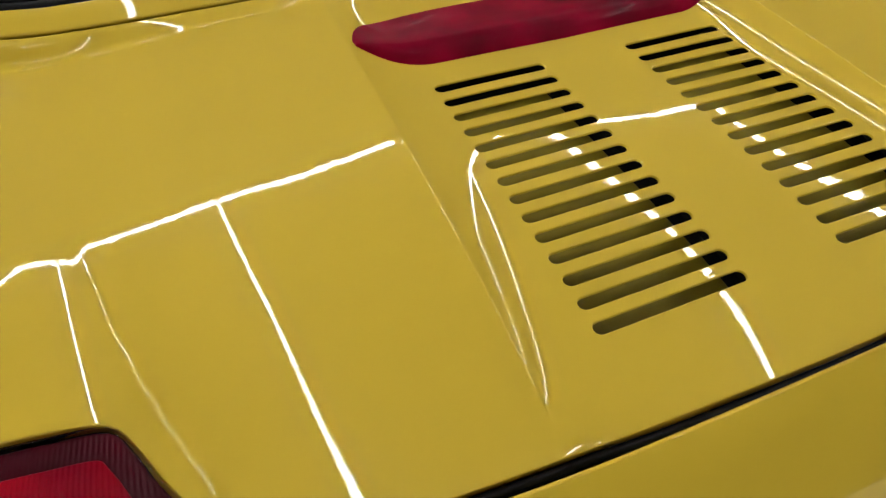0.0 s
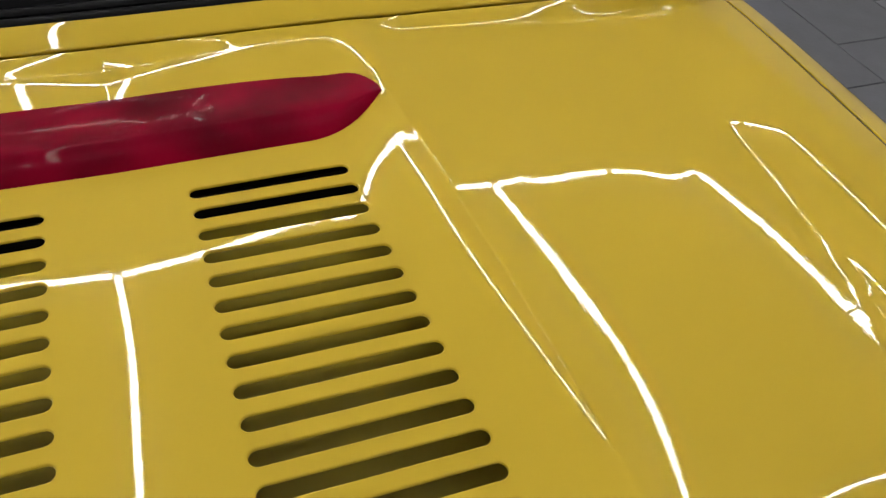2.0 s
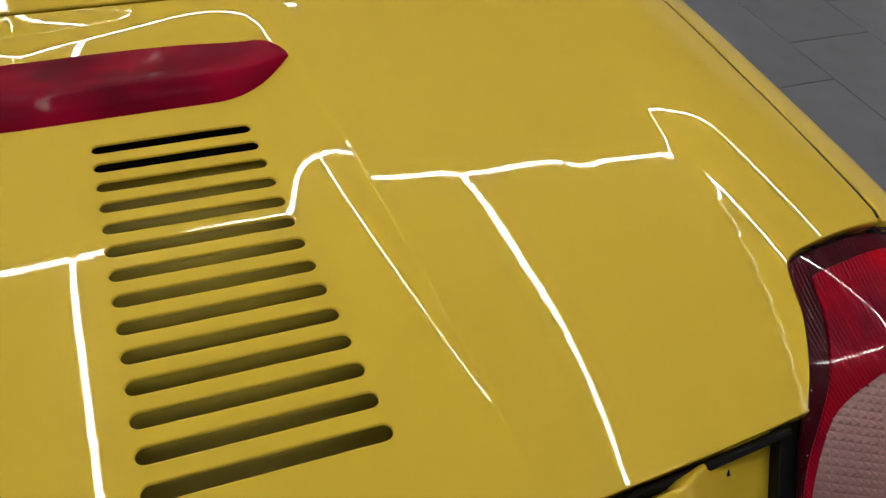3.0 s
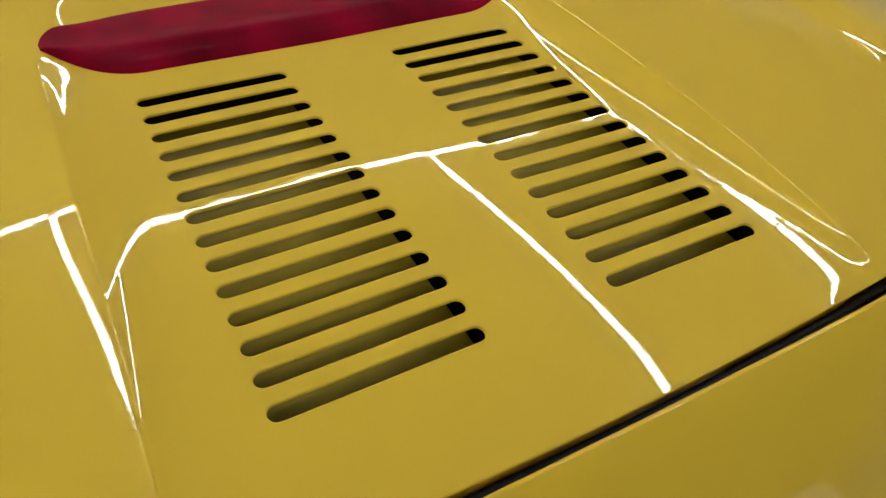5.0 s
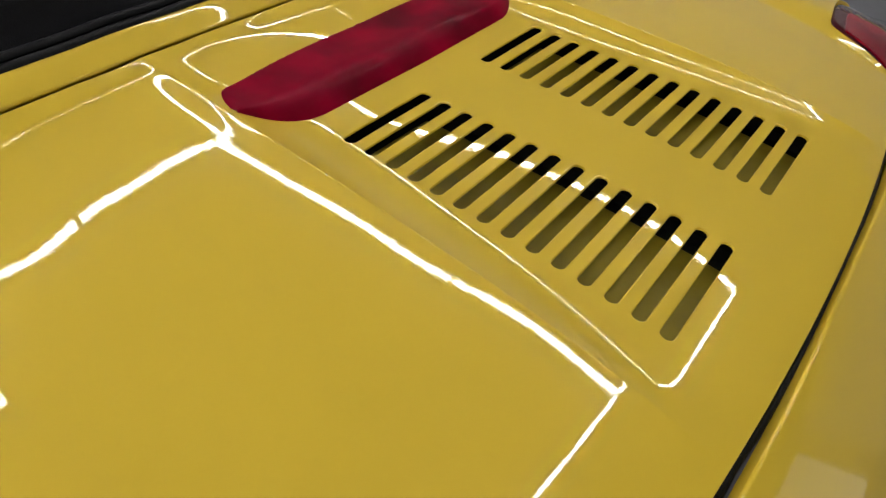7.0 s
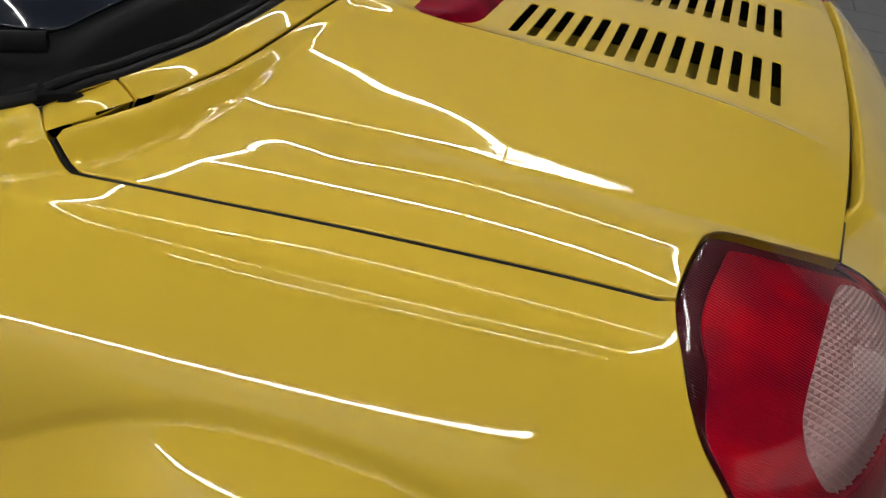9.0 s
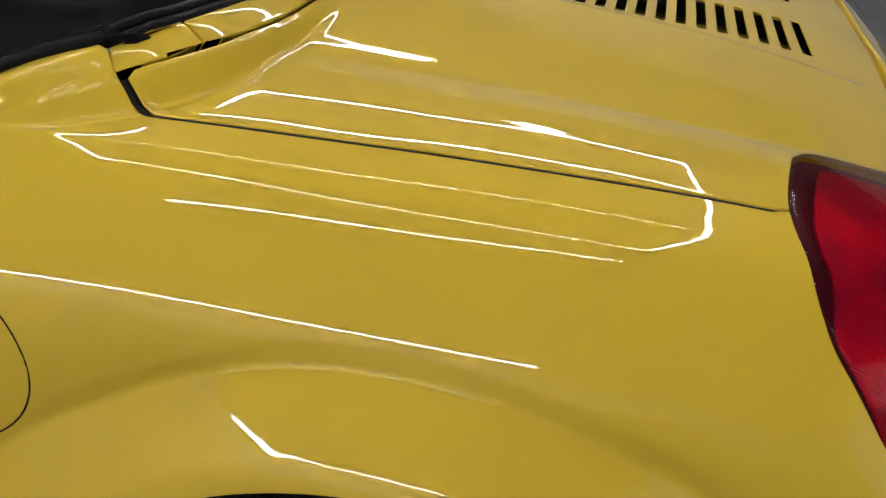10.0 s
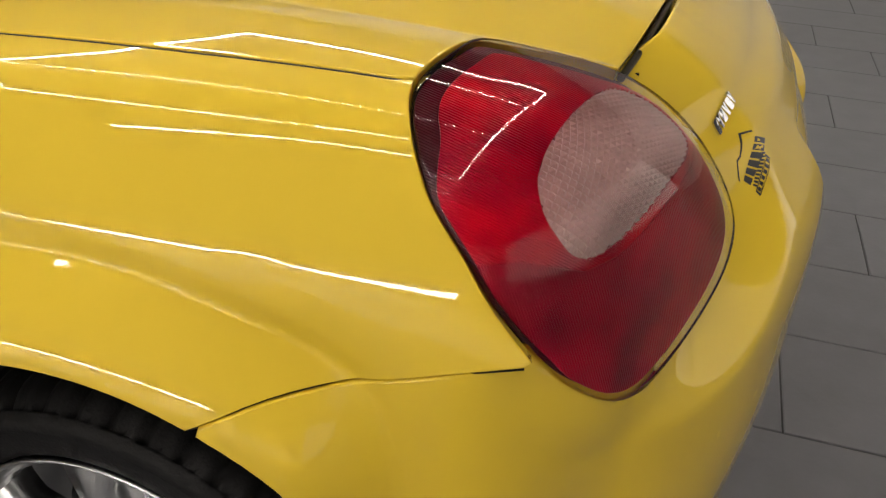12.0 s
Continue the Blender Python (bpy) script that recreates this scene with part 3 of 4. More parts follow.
floor = slab("floor", (X0, Y0, FLOOR_Z - 0.1), (X1, Y1, FLOOR_Z - 0.004), GROUT, "grey tiled showroom floor with thin dark joints")
slab("wall_north", (X0, Y1, FLOOR_Z), (X1, Y1 + 0.15, CEIL), WALL, "plain grey painted wall of the showroom")


def pierced(name, boxes, label):
    """A wall with a window's opening left in it."""
    bm = bmesh.new()
    for lo, hi in boxes:
        box(bm, lo, hi)
    return tagged(part(name, bm, WALL), label, kind="structure")


def around(a, b, lo, hi, z0, z1):
    return [(a, lo, FLOOR_Z, CEIL), (hi, b, FLOOR_Z, CEIL), (lo, hi, FLOOR_Z, z0), (lo, hi, z1, CEIL)]


pierced("wall_south", [((a, Y0 - 0.15, c), (b, Y0, d)) for a, b, c, d in around(X0, X1, -8.4, 5.3, 0.12, 2.9)], "grey painted wall with an opening for an added window")
pierced("wall_west", [((X0 - 0.15, a, c), (X0, b, d)) for a, b, c, d in around(Y0, Y1, -4.4, 5.6, 0.35, 2.3)], "grey painted wall with an opening for an added window")
slab("wall_east", (X1, Y0, FLOOR_Z), (X1 + 0.15, Y1, CEIL), WALL, "plain grey painted wall of the showroom")
slab("ceiling", (X0 - 0.15, Y0 - 0.15, CEIL), (X1 + 0.15, Y1 + 0.15, CEIL + 0.1), CEILING, "plain dark grey painted ceiling")

TUBE = 0.023


def tube(a, b, parent, wide=TUBE, tall=0.014):
    """One straight length of light, its housing above it."""
    a, b = Vector((a[0], a[1], 0)), Vector((b[0], b[1], 0))
    d = (b - a).normalized()
    gap = 0.012 if abs(d.y) > 0.5 else 0.02
    a, b = a + d * gap, b - d * gap
    s = Vector((-d.y, d.x, 0)) * wide / 2
    for nm, z0, z1, k, mt in (("housing", CEIL - 0.028, CEIL - 0.001, 1.2, WALL), ("diffuser", CEIL - 0.028 - tall, CEIL - 0.028, 1.0, LED)):
        bm = bmesh.new()
        ring = [a - s * k, b - s * k, b + s * k, a + s * k]
        low = [bm.verts.new((p.x, p.y, z0)) for p in ring]
        top = [bm.verts.new((p.x, p.y, z1)) for p in ring]
        bm.faces.new(low)
        bm.faces.new(top[::-1])
        for i in range(4):
            bm.faces.new((low[i], low[(i + 1) % 4], top[(i + 1) % 4], top[i]))
        part(nm, bm, mt, parent)


def light_frame(xs, y0, y1, ym, cross=True, **size):
    t = thing("ceiling_light", "white linear LED ceiling light frame, switched on", "light", "linear ceiling lights")
    for x in xs:
        tube((x, y0), (x, ym), t, **size)
        tube((x, ym), (x, y1), t, **size)
    if cross:
        for a, b in zip(xs, xs[1:]):
            for y in (y0, y1):
                tube((a, y), ((a + b) / 2, y), t, **size)
                tube(((a + b) / 2, y), (b, y), t, **size)
    return t


light_frame([-2.213, -0.226, 1.627, 2.852], 0.053, 2.819, 1.304)
light_frame([-3.058], 0.0, 2.5, 1.25, False)
light_frame([-8.376], -0.5, 7.7, 2.2, False, wide=0.14, tall=0.10)
# an unseen frame, added ahead of the car for more light and glints
light_frame([-1.6, 0.2, 2.0], 4.6, 7.1, 5.85)


def fill_window(name, at, lo, hi, z0, z1, along, out):
    """A wide window, unseen and added for soft light: posts, rails and a plain glowing sheet beyond it."""
    w = tagged(new(name), "unseen wide window with pale metal posts, added for soft light", kind="structure")

    def block(nm, a, b, c, d, deep0, deep1, mat):
        bm = bmesh.new()
        e0, e1 = sorted((at + out * deep0, at + out * deep1))
        box(bm, (a, e0, c) if along == "x" else (e0, a, c), (b, e1, d) if along == "x" else (e1, b, d))
        part(nm, bm, mat, w)

    block("backdrop", lo - 0.4, hi + 0.4, z0 - 0.1, z1 + 0.12, 0.55, 0.56, SOUTH_FILL if along == "x" else WEST_FILL)
    block("window_rail", lo, hi, z0, z0 + 0.06, 0.03, 0.11, WALL)
    block("window_rail", lo, hi, z1 - 0.06, z1, 0.03, 0.11, WALL)
    n = max(2, round((hi - lo) / 2.2))
    for i in range(n + 1):
        c = lo + 0.03 + (hi - lo - 0.06) * i / n
        block("window_post", c - 0.03, c + 0.03, z0 + 0.06, z1 - 0.06, 0.03, 0.11, WALL)
    return w


# both windows are unseen, added to brighten the car's tail and left side
fill_window("fill_window_1", Y0, -8.4, 5.3, 0.12, 2.9, "x", -1)
fill_window("fill_window_2", X0, -4.4, 5.6, 0.35, 2.3, "y", -1)

# ---- the car ----
car = thing("sports_car", "glossy yellow two-seat sports car with a black soft top", "car")


def lid_rear(x):
    return 0.303 + 0.11 * x * x


def lid_front(x):
    return EDGE_Y(np.array([min(abs(x), 0.78)]))[0]


FGAP = Spline([0.44, 0.475, 0.555, 0.641, 0.731, 0.825, 0.90, 0.955, 0.985, 1.008], [0.690, 0.6945, 0.7015, 0.709, 0.716, 0.724, 0.7295, 0.7325, 0.732, 0.7255])
G = 0.0041  # half a panel gap with its rolled edge


def fgap(y):
    return float(FGAP(np.array([y]))[0])


# where the tail lamp's rim runs on the top and side skin
gw, gy = np.meshgrid(np.linspace(0.44, 1.06, 208), np.linspace(0.26, 0.52, 88))
SEEK = np.stack([gw.ravel(), gy.ravel()], 1)
SEEK_AT = body(SEEK)


def on_body(pq):
    p = lamp_skin(pq)[0] * [-1, 1, 1]
    wy = SEEK[np.argmin(((SEEK_AT - p) ** 2).sum(1))].copy()
    for _ in range(6):
        at = body(wy)[0]
        j = np.stack([(body(wy + [1e-4, 0])[0] - at) / 1e-4, (body(wy + [0, 1e-4])[0] - at) / 1e-4], 1)
        wy = wy + np.linalg.lstsq(j, p - at, rcond=None)[0] * 0.8
    return tuple(wy)


def inset(ring, amount):
    """A ring drawn in by an amount that may change along it."""
    ring = np.asarray(ring)
    tan = np.roll(ring, -1, 0) - np.roll(ring, 1, 0)
    area = 0.5 * np.sum(ring[:, 0] * np.roll(ring[:, 1], -1) - np.roll(ring[:, 0], -1) * ring[:, 1])
    inw = np.stack([-tan[:, 1], tan[:, 0]], 1) * np.sign(area)
    inw /= np.linalg.norm(inw, axis=1, keepdims=True)
    deep = np.array([amount(p, q) for p, q in ring])
    return ring + inw * deep[:, None]


UNDER = inset(LAMP_RING, lambda p, q: -0.0015)


def rim(start, end):
    """The points of the rim from one place to another, in the ring's own order."""
    i = int(np.argmin(((UNDER - start) ** 2).sum(1)))
    j = int(np.argmin(((UNDER - end) ** 2).sum(1)))
    n = len(UNDER)
    return [tuple(UNDER[(i + k) % n]) for k in range((j - i) % n + 1)]


def slot(cx, cy, half, r, n=8):
    ring = []
    for s in (1, -1):
        for i in range(n + 1):
            a = radians(-90 + 180 * i / n)
            ring.append((cx + s * (half - r + r * math.cos(a)), cy + s * r * math.sin(a)))
    return dense(ring, 0.012)


slots = []
for k in range(14):
    y, a, b = 0.7375 - 0.02598 * k, 0.0545, 0.193 + 0.0237 * k / 13
    for s in (-1, 1):
        slots.append(slot(s * (a + b) / 2, y, (b - a) / 2, 0.0078))

rear = [(x, lid_rear(x) + G) for x in np.linspace(-0.515, 0.515, 60)]
lamp_r = [on_body(p) for p in rim((0.112, 0.095), (-0.103, 0.147))]
right = [(fgap(y) - G, y) for y in np.linspace(0.485, 0.996, 40)]
front = [(x, lid_front(x) - G) for x in np.linspace(0.7195, -0.7195, 90)]
half_l = [(-x, y) for x, y in (lamp_r + right)[::-1]]
FOLDS = [[(s * (0.2585 + 0.078 * min(0.756 - y, 0.46) + d), y) for y in np.linspace(0.335, 0.80, 80)] for s in (-1, 1) for d in (-0.0018, 0.0022)]
lid = panel("engine_lid", body, dense(rear + lamp_r + right + front + half_l, 0.012), YELLOW, car, "glossy yellow engine lid with two rows of slots", holes=slots, grid=0.0075, lip=0.0016, depth=0.020, hole_depth=0.0008, lines=FOLDS)


def arch_w(y, z):
    ws = np.linspace(0.8, 1.45, 300)
    pz = body(np.stack([ws, np.full(300, y)], 1))[:, 2]
    return float(np.interp(-z, -pz, ws))


SEAM = Spline([0.30, 0.329, 0.360, 0.400, 0.440, 0.486, 0.513, 0.546, 0.580], [0.702, 0.695, 0.688, 0.678, 0.6655, 0.652, 0.647, 0.637, 0.622])


def seam(y):
    return float(SEAM(np.array([y]))[0])


FLAP_Y, FLAP_Z, FLAP_R = 1.100, 0.657, 0.073


def flap_ring(r):
    w0 = arch_w(FLAP_Y, FLAP_Z)
    return np.array([(w0 - r * math.sin(t), FLAP_Y + r * math.cos(t)) for t in np.linspace(0, 2 * math.pi, 48, endpoint=False)])


def arch_line(inward, ys):
    """A line round the wheel arch, inward of its crease."""
    out = []
    ws = np.linspace(0.84, 1.10, 500)
    for y in ys:
        z = body(np.stack([ws, np.full(500, y)], 1))[:, 2]
        away_by = FLARE_R - 0.024 * bell((y - 0.80) / 0.20) - np.hypot(y - ARCH_Y, z - ARCH_Z) - inward
        out.append((float(np.interp(0, away_by, ws)), y))
    return out


def quarter(side):
    top = [(fgap(y) + G, y) for y in np.linspace(1.006, 0.485, 40)]
    lamp = [on_body(p) for p in rim((-0.108, 0.145), (-0.129, -0.072))]
    line = [(arch_w(y, seam(y) + 0.75 * G), y) for y in np.linspace(lamp[-1][1] + 0.004, 0.578, 16)]
    arch = []
    for ang in np.linspace(0, 180, 90):
        y, z = LIP_Y - LIP_R * math.cos(radians(ang)), LIP_Z + LIP_R * math.sin(radians(ang))
        if y > 0.584:
            arch.append((arch_w(y, z), y))
    ahead = [(1.42, 1.12), (1.42, 1.395), (0.768, 1.395), (0.768, 1.2), (0.764, 1.125), (0.755, 1.10), (0.732, 1.066), (0.7098, 1.036), (0.7155, 1.022)]
    ring = dense(top + lamp + line + arch + ahead, 0.013)
    return ring * [side, 1]


for side in (-1, 1):
    holes = [flap_ring(FLAP_R + 0.003) * [side, 1]] if side < 0 else []
    marks = [[(side * w, y) for w, y in arch_line(d, np.linspace(0.49, 1.06, 150))] for d in (-0.004, 0.004)] if side < 0 else []
    q = panel("rear_quarter_panel", body, quarter(side), YELLOW, car, "flared glossy yellow rear wing", holes=holes, lines=marks, grid=0.0055 if side < 0 else 0.012, lip=0.0016, depth=0.020)
    if side < 0:
        panel("fuel_flap", body, flap_ring(FLAP_R - 0.0005) * [side, 1], YELLOW, q, "round yellow fuel filler flap", grid=0.011)

# rear bumper, under the lamps and back to the wheel arches
def rear_half():
    pts = [(t, 0.2) for t in np.linspace(0.0, tail_a(0.37, 0.2), 40)]
    for ang in np.linspace(0, 90, 60):
        y, z = LIP_Y - LIP_R * math.cos(radians(ang)), LIP_Z + LIP_R * math.sin(radians(ang))
        if y < 0.576:
            pts.append((tail_a(y, z), z))
    pts += [(tail_a(y, seam(y) - 0.75 * G), seam(y) - 0.75 * G) for y in np.linspace(0.573, 0.345, 16)]
    pts += [(tail_a(0.345, 0.70), 0.70), (0.93, 0.74), (0.80, 0.79)]
    pts += [(t, float(np.interp(0.755 * math.sin(t) ** 0.6, EDGE_X, EDGE_Z)) - 0.0005) for t in np.linspace(0.72, 0.0, 40)]
    return pts


half = rear_half()
bumper_ring = dense(half + [(-a, z) for a, z in half[::-1][1:-1]], 0.016)
panel("rear_bumper", tail, bumper_ring, YELLOW, car, "smooth glossy yellow rear bumper", grid=0.009, lip=0.0035)

# dark shell behind the panel gaps
shell_ring = dense([(-0.60, 0.52), (-0.49, 0.43), (-0.45, 0.32), (0.45, 0.32), (0.49, 0.43), (0.60, 0.52), (0.66, 0.70), (0.70, 0.92), (0.735, 1.02), (0.715, 1.08), (0.60, 1.05), (-0.60, 1.05), (-0.715, 1.08), (-0.735, 1.02), (-0.70, 0.92), (-0.66, 0.70)], 0.05)
slot_area = [dense([(s * 0.03, 0.36), (s * 0.25, 0.36), (s * 0.25, 0.78), (s * 0.03, 0.78)], 0.05) for s in (-1, 1)]
panel("inner_shell", lambda uv: body(uv) * [0.985, 1, 1] - np.array([0, 0, 0.024]), shell_ring, DARK_BAY, car, holes=slot_area, grid=0.04)


def mirrored(skin, side):
    return (lambda uv: skin(uv) * [-1, 1, 1]) if side > 0 else skin


def lifted(amount):
    return lambda pq: lamp_skin(pq, amount)


PLATE = inset(LAMP_RING, lambda p, q: 0.0085 + 0.013 * float(bell((q - 0.05) / 0.07)))
CLEAR = rounded([(-0.093, 0.037), (-0.082, 0.050), (-0.061, 0.062), (-0.030, 0.072), (0.007, 0.079), (0.050, 0.083), (0.093, 0.079), (0.132, 0.056), (0.154, 0.031), (0.158, 0.009), (0.121, -0.004), (0.051, -0.014), (-0.009, -0.026), (-0.048, -0.032), (-0.069, -0.031), (-0.084, -0.023), (-0.093, -0.006), (-0.098, 0.016)], 0.008)
CUT = [(-0.136, -0.002), (-0.122, -0.008), (-0.108, -0.018), (-0.076, -0.038), (-0.042, -0.041), (0.0, -0.034), (0.062, -0.022), (0.125, -0.012), (0.160, -0.002), (0.176, 0.002)]


def plates():
    i = int(np.argmin(((PLATE - (-0.150, 0.002)) ** 2).sum(1)))
    j = int(np.argmin(((PLATE - (0.183, -0.002)) ** 2).sum(1)))
    n = len(PLATE)
    over = [tuple(PLATE[(i + k) % n]) for k in range((j - i) % n + 1)]
    under = [tuple(PLATE[(j + k) % n]) for k in range((i - j) % n + 1)]
    return dense(under + [(x, y + 0.001) for x, y in CUT], 0.008), dense(over + [(x, y - 0.001) for x, y in CUT[::-1]], 0.008)


for side in (-1, 1):
    lamp = new("tail_lamp")
    lamp.parent = car
    tagged(lamp, "red and clear tail lamp with a black rim")
    mid = dict(hub=(side * -0.2, 0.9, 0.4))
    housing = inset(LAMP_RING, lambda p, q: -0.003 + 0.003 * float(bell((p * 0.8 - q * 0.9 - 0.10) / 0.05)))
    panel("housing", mirrored(lifted(-0.016), side), housing, BLACK_SEAL, lamp, "black rubber rim", grid=0.02, lip=0.002, depth=0.03, **mid)
    # an added plate, coloured dark for the shade along the lamp's upper rim
    panel("surround", mirrored(lifted(-0.0125), side), inset(LAMP_RING, lambda p, q: 0.0065 + 0.002 * float(bell((q - 0.06) / 0.06))), LAMP_SHADE, lamp, "lamp surround with shade put into its dark red", grid=0.012, lip=0.001, depth=0.003, **mid)
    over, under = plates()
    panel("red_plate", mirrored(lifted(-0.009), side), over, LAMP_RED, lamp, "bright red ribbed reflector", holes=[CLEAR], grid=0.012, lip=0.001, depth=0.014, hole_depth=0.005, **mid)
    panel("lower_plate", mirrored(lifted(-0.0092), side), under, LAMP_DARK, lamp, "dark red lower reflector", grid=0.012, lip=0.001, depth=0.014, **mid)
    # small pyramids of the clear reversing lens
    verts, faces = [], []
    pitch, turn = 0.0062, radians(38)
    for i in range(-30, 31):
        for j in range(-30, 31):
            c = np.array([i * math.cos(turn) - j * math.sin(turn), i * math.sin(turn) + j * math.cos(turn)]) * pitch + (0.03, 0.02)
            if not inside(CLEAR, c[None])[0]:
                continue
            e1, e2 = np.array([math.cos(turn), math.sin(turn)]) * pitch / 2, np.array([-math.sin(turn), math.cos(turn)]) * pitch / 2
            corner = lamp_skin(np.array([c - e1 - e2, c + e1 - e2, c + e1 + e2, c - e1 + e2]), -0.0115)
            tip = lamp_skin(c[None], -0.0085)
            base = len(verts)
            verts += list(np.concatenate([corner, tip]) * ([-1, 1, 1] if side > 0 else [1, 1, 1]))
            for k in range(4):
                f = (base + k, base + (k + 1) % 4, base + 4)
                faces.append(f if side < 0 else f[::-1])
    link("reversing_lens", verts, faces, PRISM, lamp, "clear reversing lens of small prisms", smooth=False)
    panel("lamp_cover", mirrored(lifted(0.0), side), inset(LAMP_RING, lambda p, q: 0.004), COVER, lamp, "clear glossy outer cover", grid=0.008, lip=0.006, depth=0.024, **mid)

# high brake lamp: a long wedge with a ridge
def brake_lamp():
    us = np.concatenate([np.linspace(-0.247, -0.17, 20)[:-1], np.linspace(-0.17, 0.17, 24), np.linspace(0.17, 0.247, 20)[1:]])
    verts, faces = [], []
    prof = [(0.0, 0.0), (0.25, 0.34), (0.6, 0.80), (0.85, 0.965), (1.0, 1.0), (1.25, 0.985), (1.5, 0.90), (2.0, 0.66), (2.5, 0.36), (2.9, 0.08), (3.0, -0.02)]
    for u in us:
        e = (1 - (abs(u) / 0.2475) ** 7.0) ** 0.5 if abs(u) < 0.2475 else 0.0
        r = abs(u) / 0.2475
        y_r = 0.780 + 0.043 * max(0.0, (r - 0.66) / 0.34) ** 2.0
        y_f = 0.882 - 0.017 * r**2 - 0.030 * max(0.0, (r - 0.88) / 0.12) ** 2.4
        y_k = 0.806 + 0.016 * max(0.0, (r - 0.6) / 0.4) ** 2
        for s, hgt in prof:
            y = y_r + (y_k - y_r) * s if s <= 1 else y_k + (y_f - y_k) * (s - 1) / 2
            z = body(np.array([[u, y]]))[0, 2]
            zk = body(np.array([[u, y_k]]))[0, 2] + 0.0175 * (0.25 + 0.75 * e)
            z = z - 0.001 + (zk - z) * hgt * (e**0.5)
            verts.append((u, y, z))
    n = len(prof)
    for i in range(len(us) - 1):
        for j in range(n - 1):
            faces.append((i * n + j, (i + 1) * n + j, (i + 1) * n + j + 1, i * n + j + 1))
    link("brake_lamp", verts, faces, BRAKE_RED, car, "long dark red high-level brake lamp")


brake_lamp()

# strip ahead of the lid
SX = np.linspace(0, 0.75, 16)
STRIP_Z = Spline(SX, body(np.stack([SX, [float(lid_front(t)) for t in SX]], 1))[:, 2])


def strip_z(u):
    return STRIP_Z(np.abs(u))


def strip_skin(uv):
    uv = np.atleast_2d(uv)
    u, v = uv.T
    slope = np.array([lid_front(t + 0.004) - lid_front(t - 0.004) for t in u]) / 0.008
    size = np.sqrt(1 + slope**2)
    off = 0.003 + 0.026 * v
    u, y = u - off * slope / size, np.array([lid_front(t) for t in u]) + off / size
    z = strip_z(uv[:, 0]) + 0.0015 + 0.0125 * np.sin(np.clip(v, -0.5, 1.5) * 1.25)
    return np.stack([u, y, z], 1)


def strip_ring(a, b):
    return dense([(a, 0.02), (b, 0.02), (b, 1), (a, 1)], 0.04)


panel("trim_strip", strip_skin, strip_ring(-0.656, 0.656), YELLOW, car, "yellow strip along the soft top", grid=0.05, lip=0.003, depth=0.012)
for side in (-1, 1):
    panel("trim_corner", strip_skin, strip_ring(*sorted((side * 0.664, side * 0.7265))), YELLOW, car, "yellow corner strip", grid=0.05, lip=0.003, depth=0.012)

# soft top with its window, fold and seal
def top_skin(uv):
    uv = np.atleast_2d(uv)
    u, v = uv.T
    y = np.array([lid_front(t) for t in u]) + 0.032 + 0.55 * v
    z = body(np.stack([u, np.minimum(y, 1.38)], 1))[:, 2] + 0.003 + 0.30 * v * (1 - 0.25 * v) * (1 - np.minimum(np.abs(u / 0.757), 1) ** 6)
    fold = 0.020 * bell((0.72 - np.abs(u)) / 0.15) * np.exp(-(((v - 0.095) / 0.030) ** 2))
    return np.stack([u, y - fold * 0.4, z + fold], 1)


roof = panel("soft_top", top_skin, dense([(-0.66, 0), (0.66, 0), (0.69, 0.004), (0.715, 0.03), (0.735, 0.06), (0.757, 0.11), (0.761, 0.28), (0.761, 1), (-0.761, 1), (-0.761, 0.28), (-0.757, 0.11), (-0.735, 0.06), (-0.715, 0.03), (-0.69, 0.004)], 0.03), FABRIC, car, "black fabric convertible soft top", grid=0.02, depth=0.01)
panel("rear_window", lambda uv: top_skin(uv) + np.array([0, -0.003, 0.004]), rounded([(-0.64, 0.20), (-0.56, 0.155), (-0.3, 0.15), (0, 0.148), (0.3, 0.15), (0.56, 0.155), (0.64, 0.20), (0.66, 0.5), (0.60, 0.88), (0, 0.92), (-0.60, 0.88), (-0.66, 0.5)], 0.03), GLASS_DARK, roof, "dark tinted rear window", grid=0.03, depth=0.004)


def hose(name, path, radius, mat, parent, label=""):
    """A round rubber strip along a path."""
    path = np.array(path, float)
    tan = np.gradient(path, axis=0)
    tan /= np.linalg.norm(tan, axis=1, keepdims=True)
    side = np.cross(tan, [0.13, 0.07, 1.0])
    side /= np.linalg.norm(side, axis=1, keepdims=True)
    up = np.cross(side, tan)
    verts, faces, m = [], [], 10
    for p, s, u in zip(path, side, up):
        verts += [p + radius * (math.cos(t) * s + math.sin(t) * u) for t in np.linspace(0, 2 * math.pi, m, endpoint=False)]
    for i in range(len(path) - 1):
        for j in range(m):
            faces.append((i * m + j, i * m + (j + 1) % m, (i + 1) * m + (j + 1) % m, (i + 1) * m + j))
    return link(name, verts, faces, mat, parent, label)


# black strips added inside the panel gaps to stand in for their shade
def shade_strip(wys, drop, radius=0.0036):
    wys = np.array(wys, float)
    run = body(wys) - normals_of(body, wys, np.array([0, 0.8, 0.35])) * drop
    hose("gap_shade", run, radius, BLACK_SEAL, car, "black strip added as shade in the panel gap")


for side in (-1, 1):
    shade_strip([(side * fgap(y), y) for y in np.linspace(0.476, 1.0, 70)], 0.0046)
    shade_strip([(side * arch_w(y, seam(y)), y) for y in np.linspace(0.345, 0.583, 42)], 0.0062, 0.0020)
shade_strip([(w * -1, y) for w, y in np.vstack([flap_ring(FLAP_R + 0.0012), flap_ring(FLAP_R + 0.0012)[:1]])], 0.0028, 0.0028)
shade_strip([(x, lid_rear(x) - 0.002) for x in np.linspace(-0.50, 0.50, 60)], 0.0135, 0.0040)
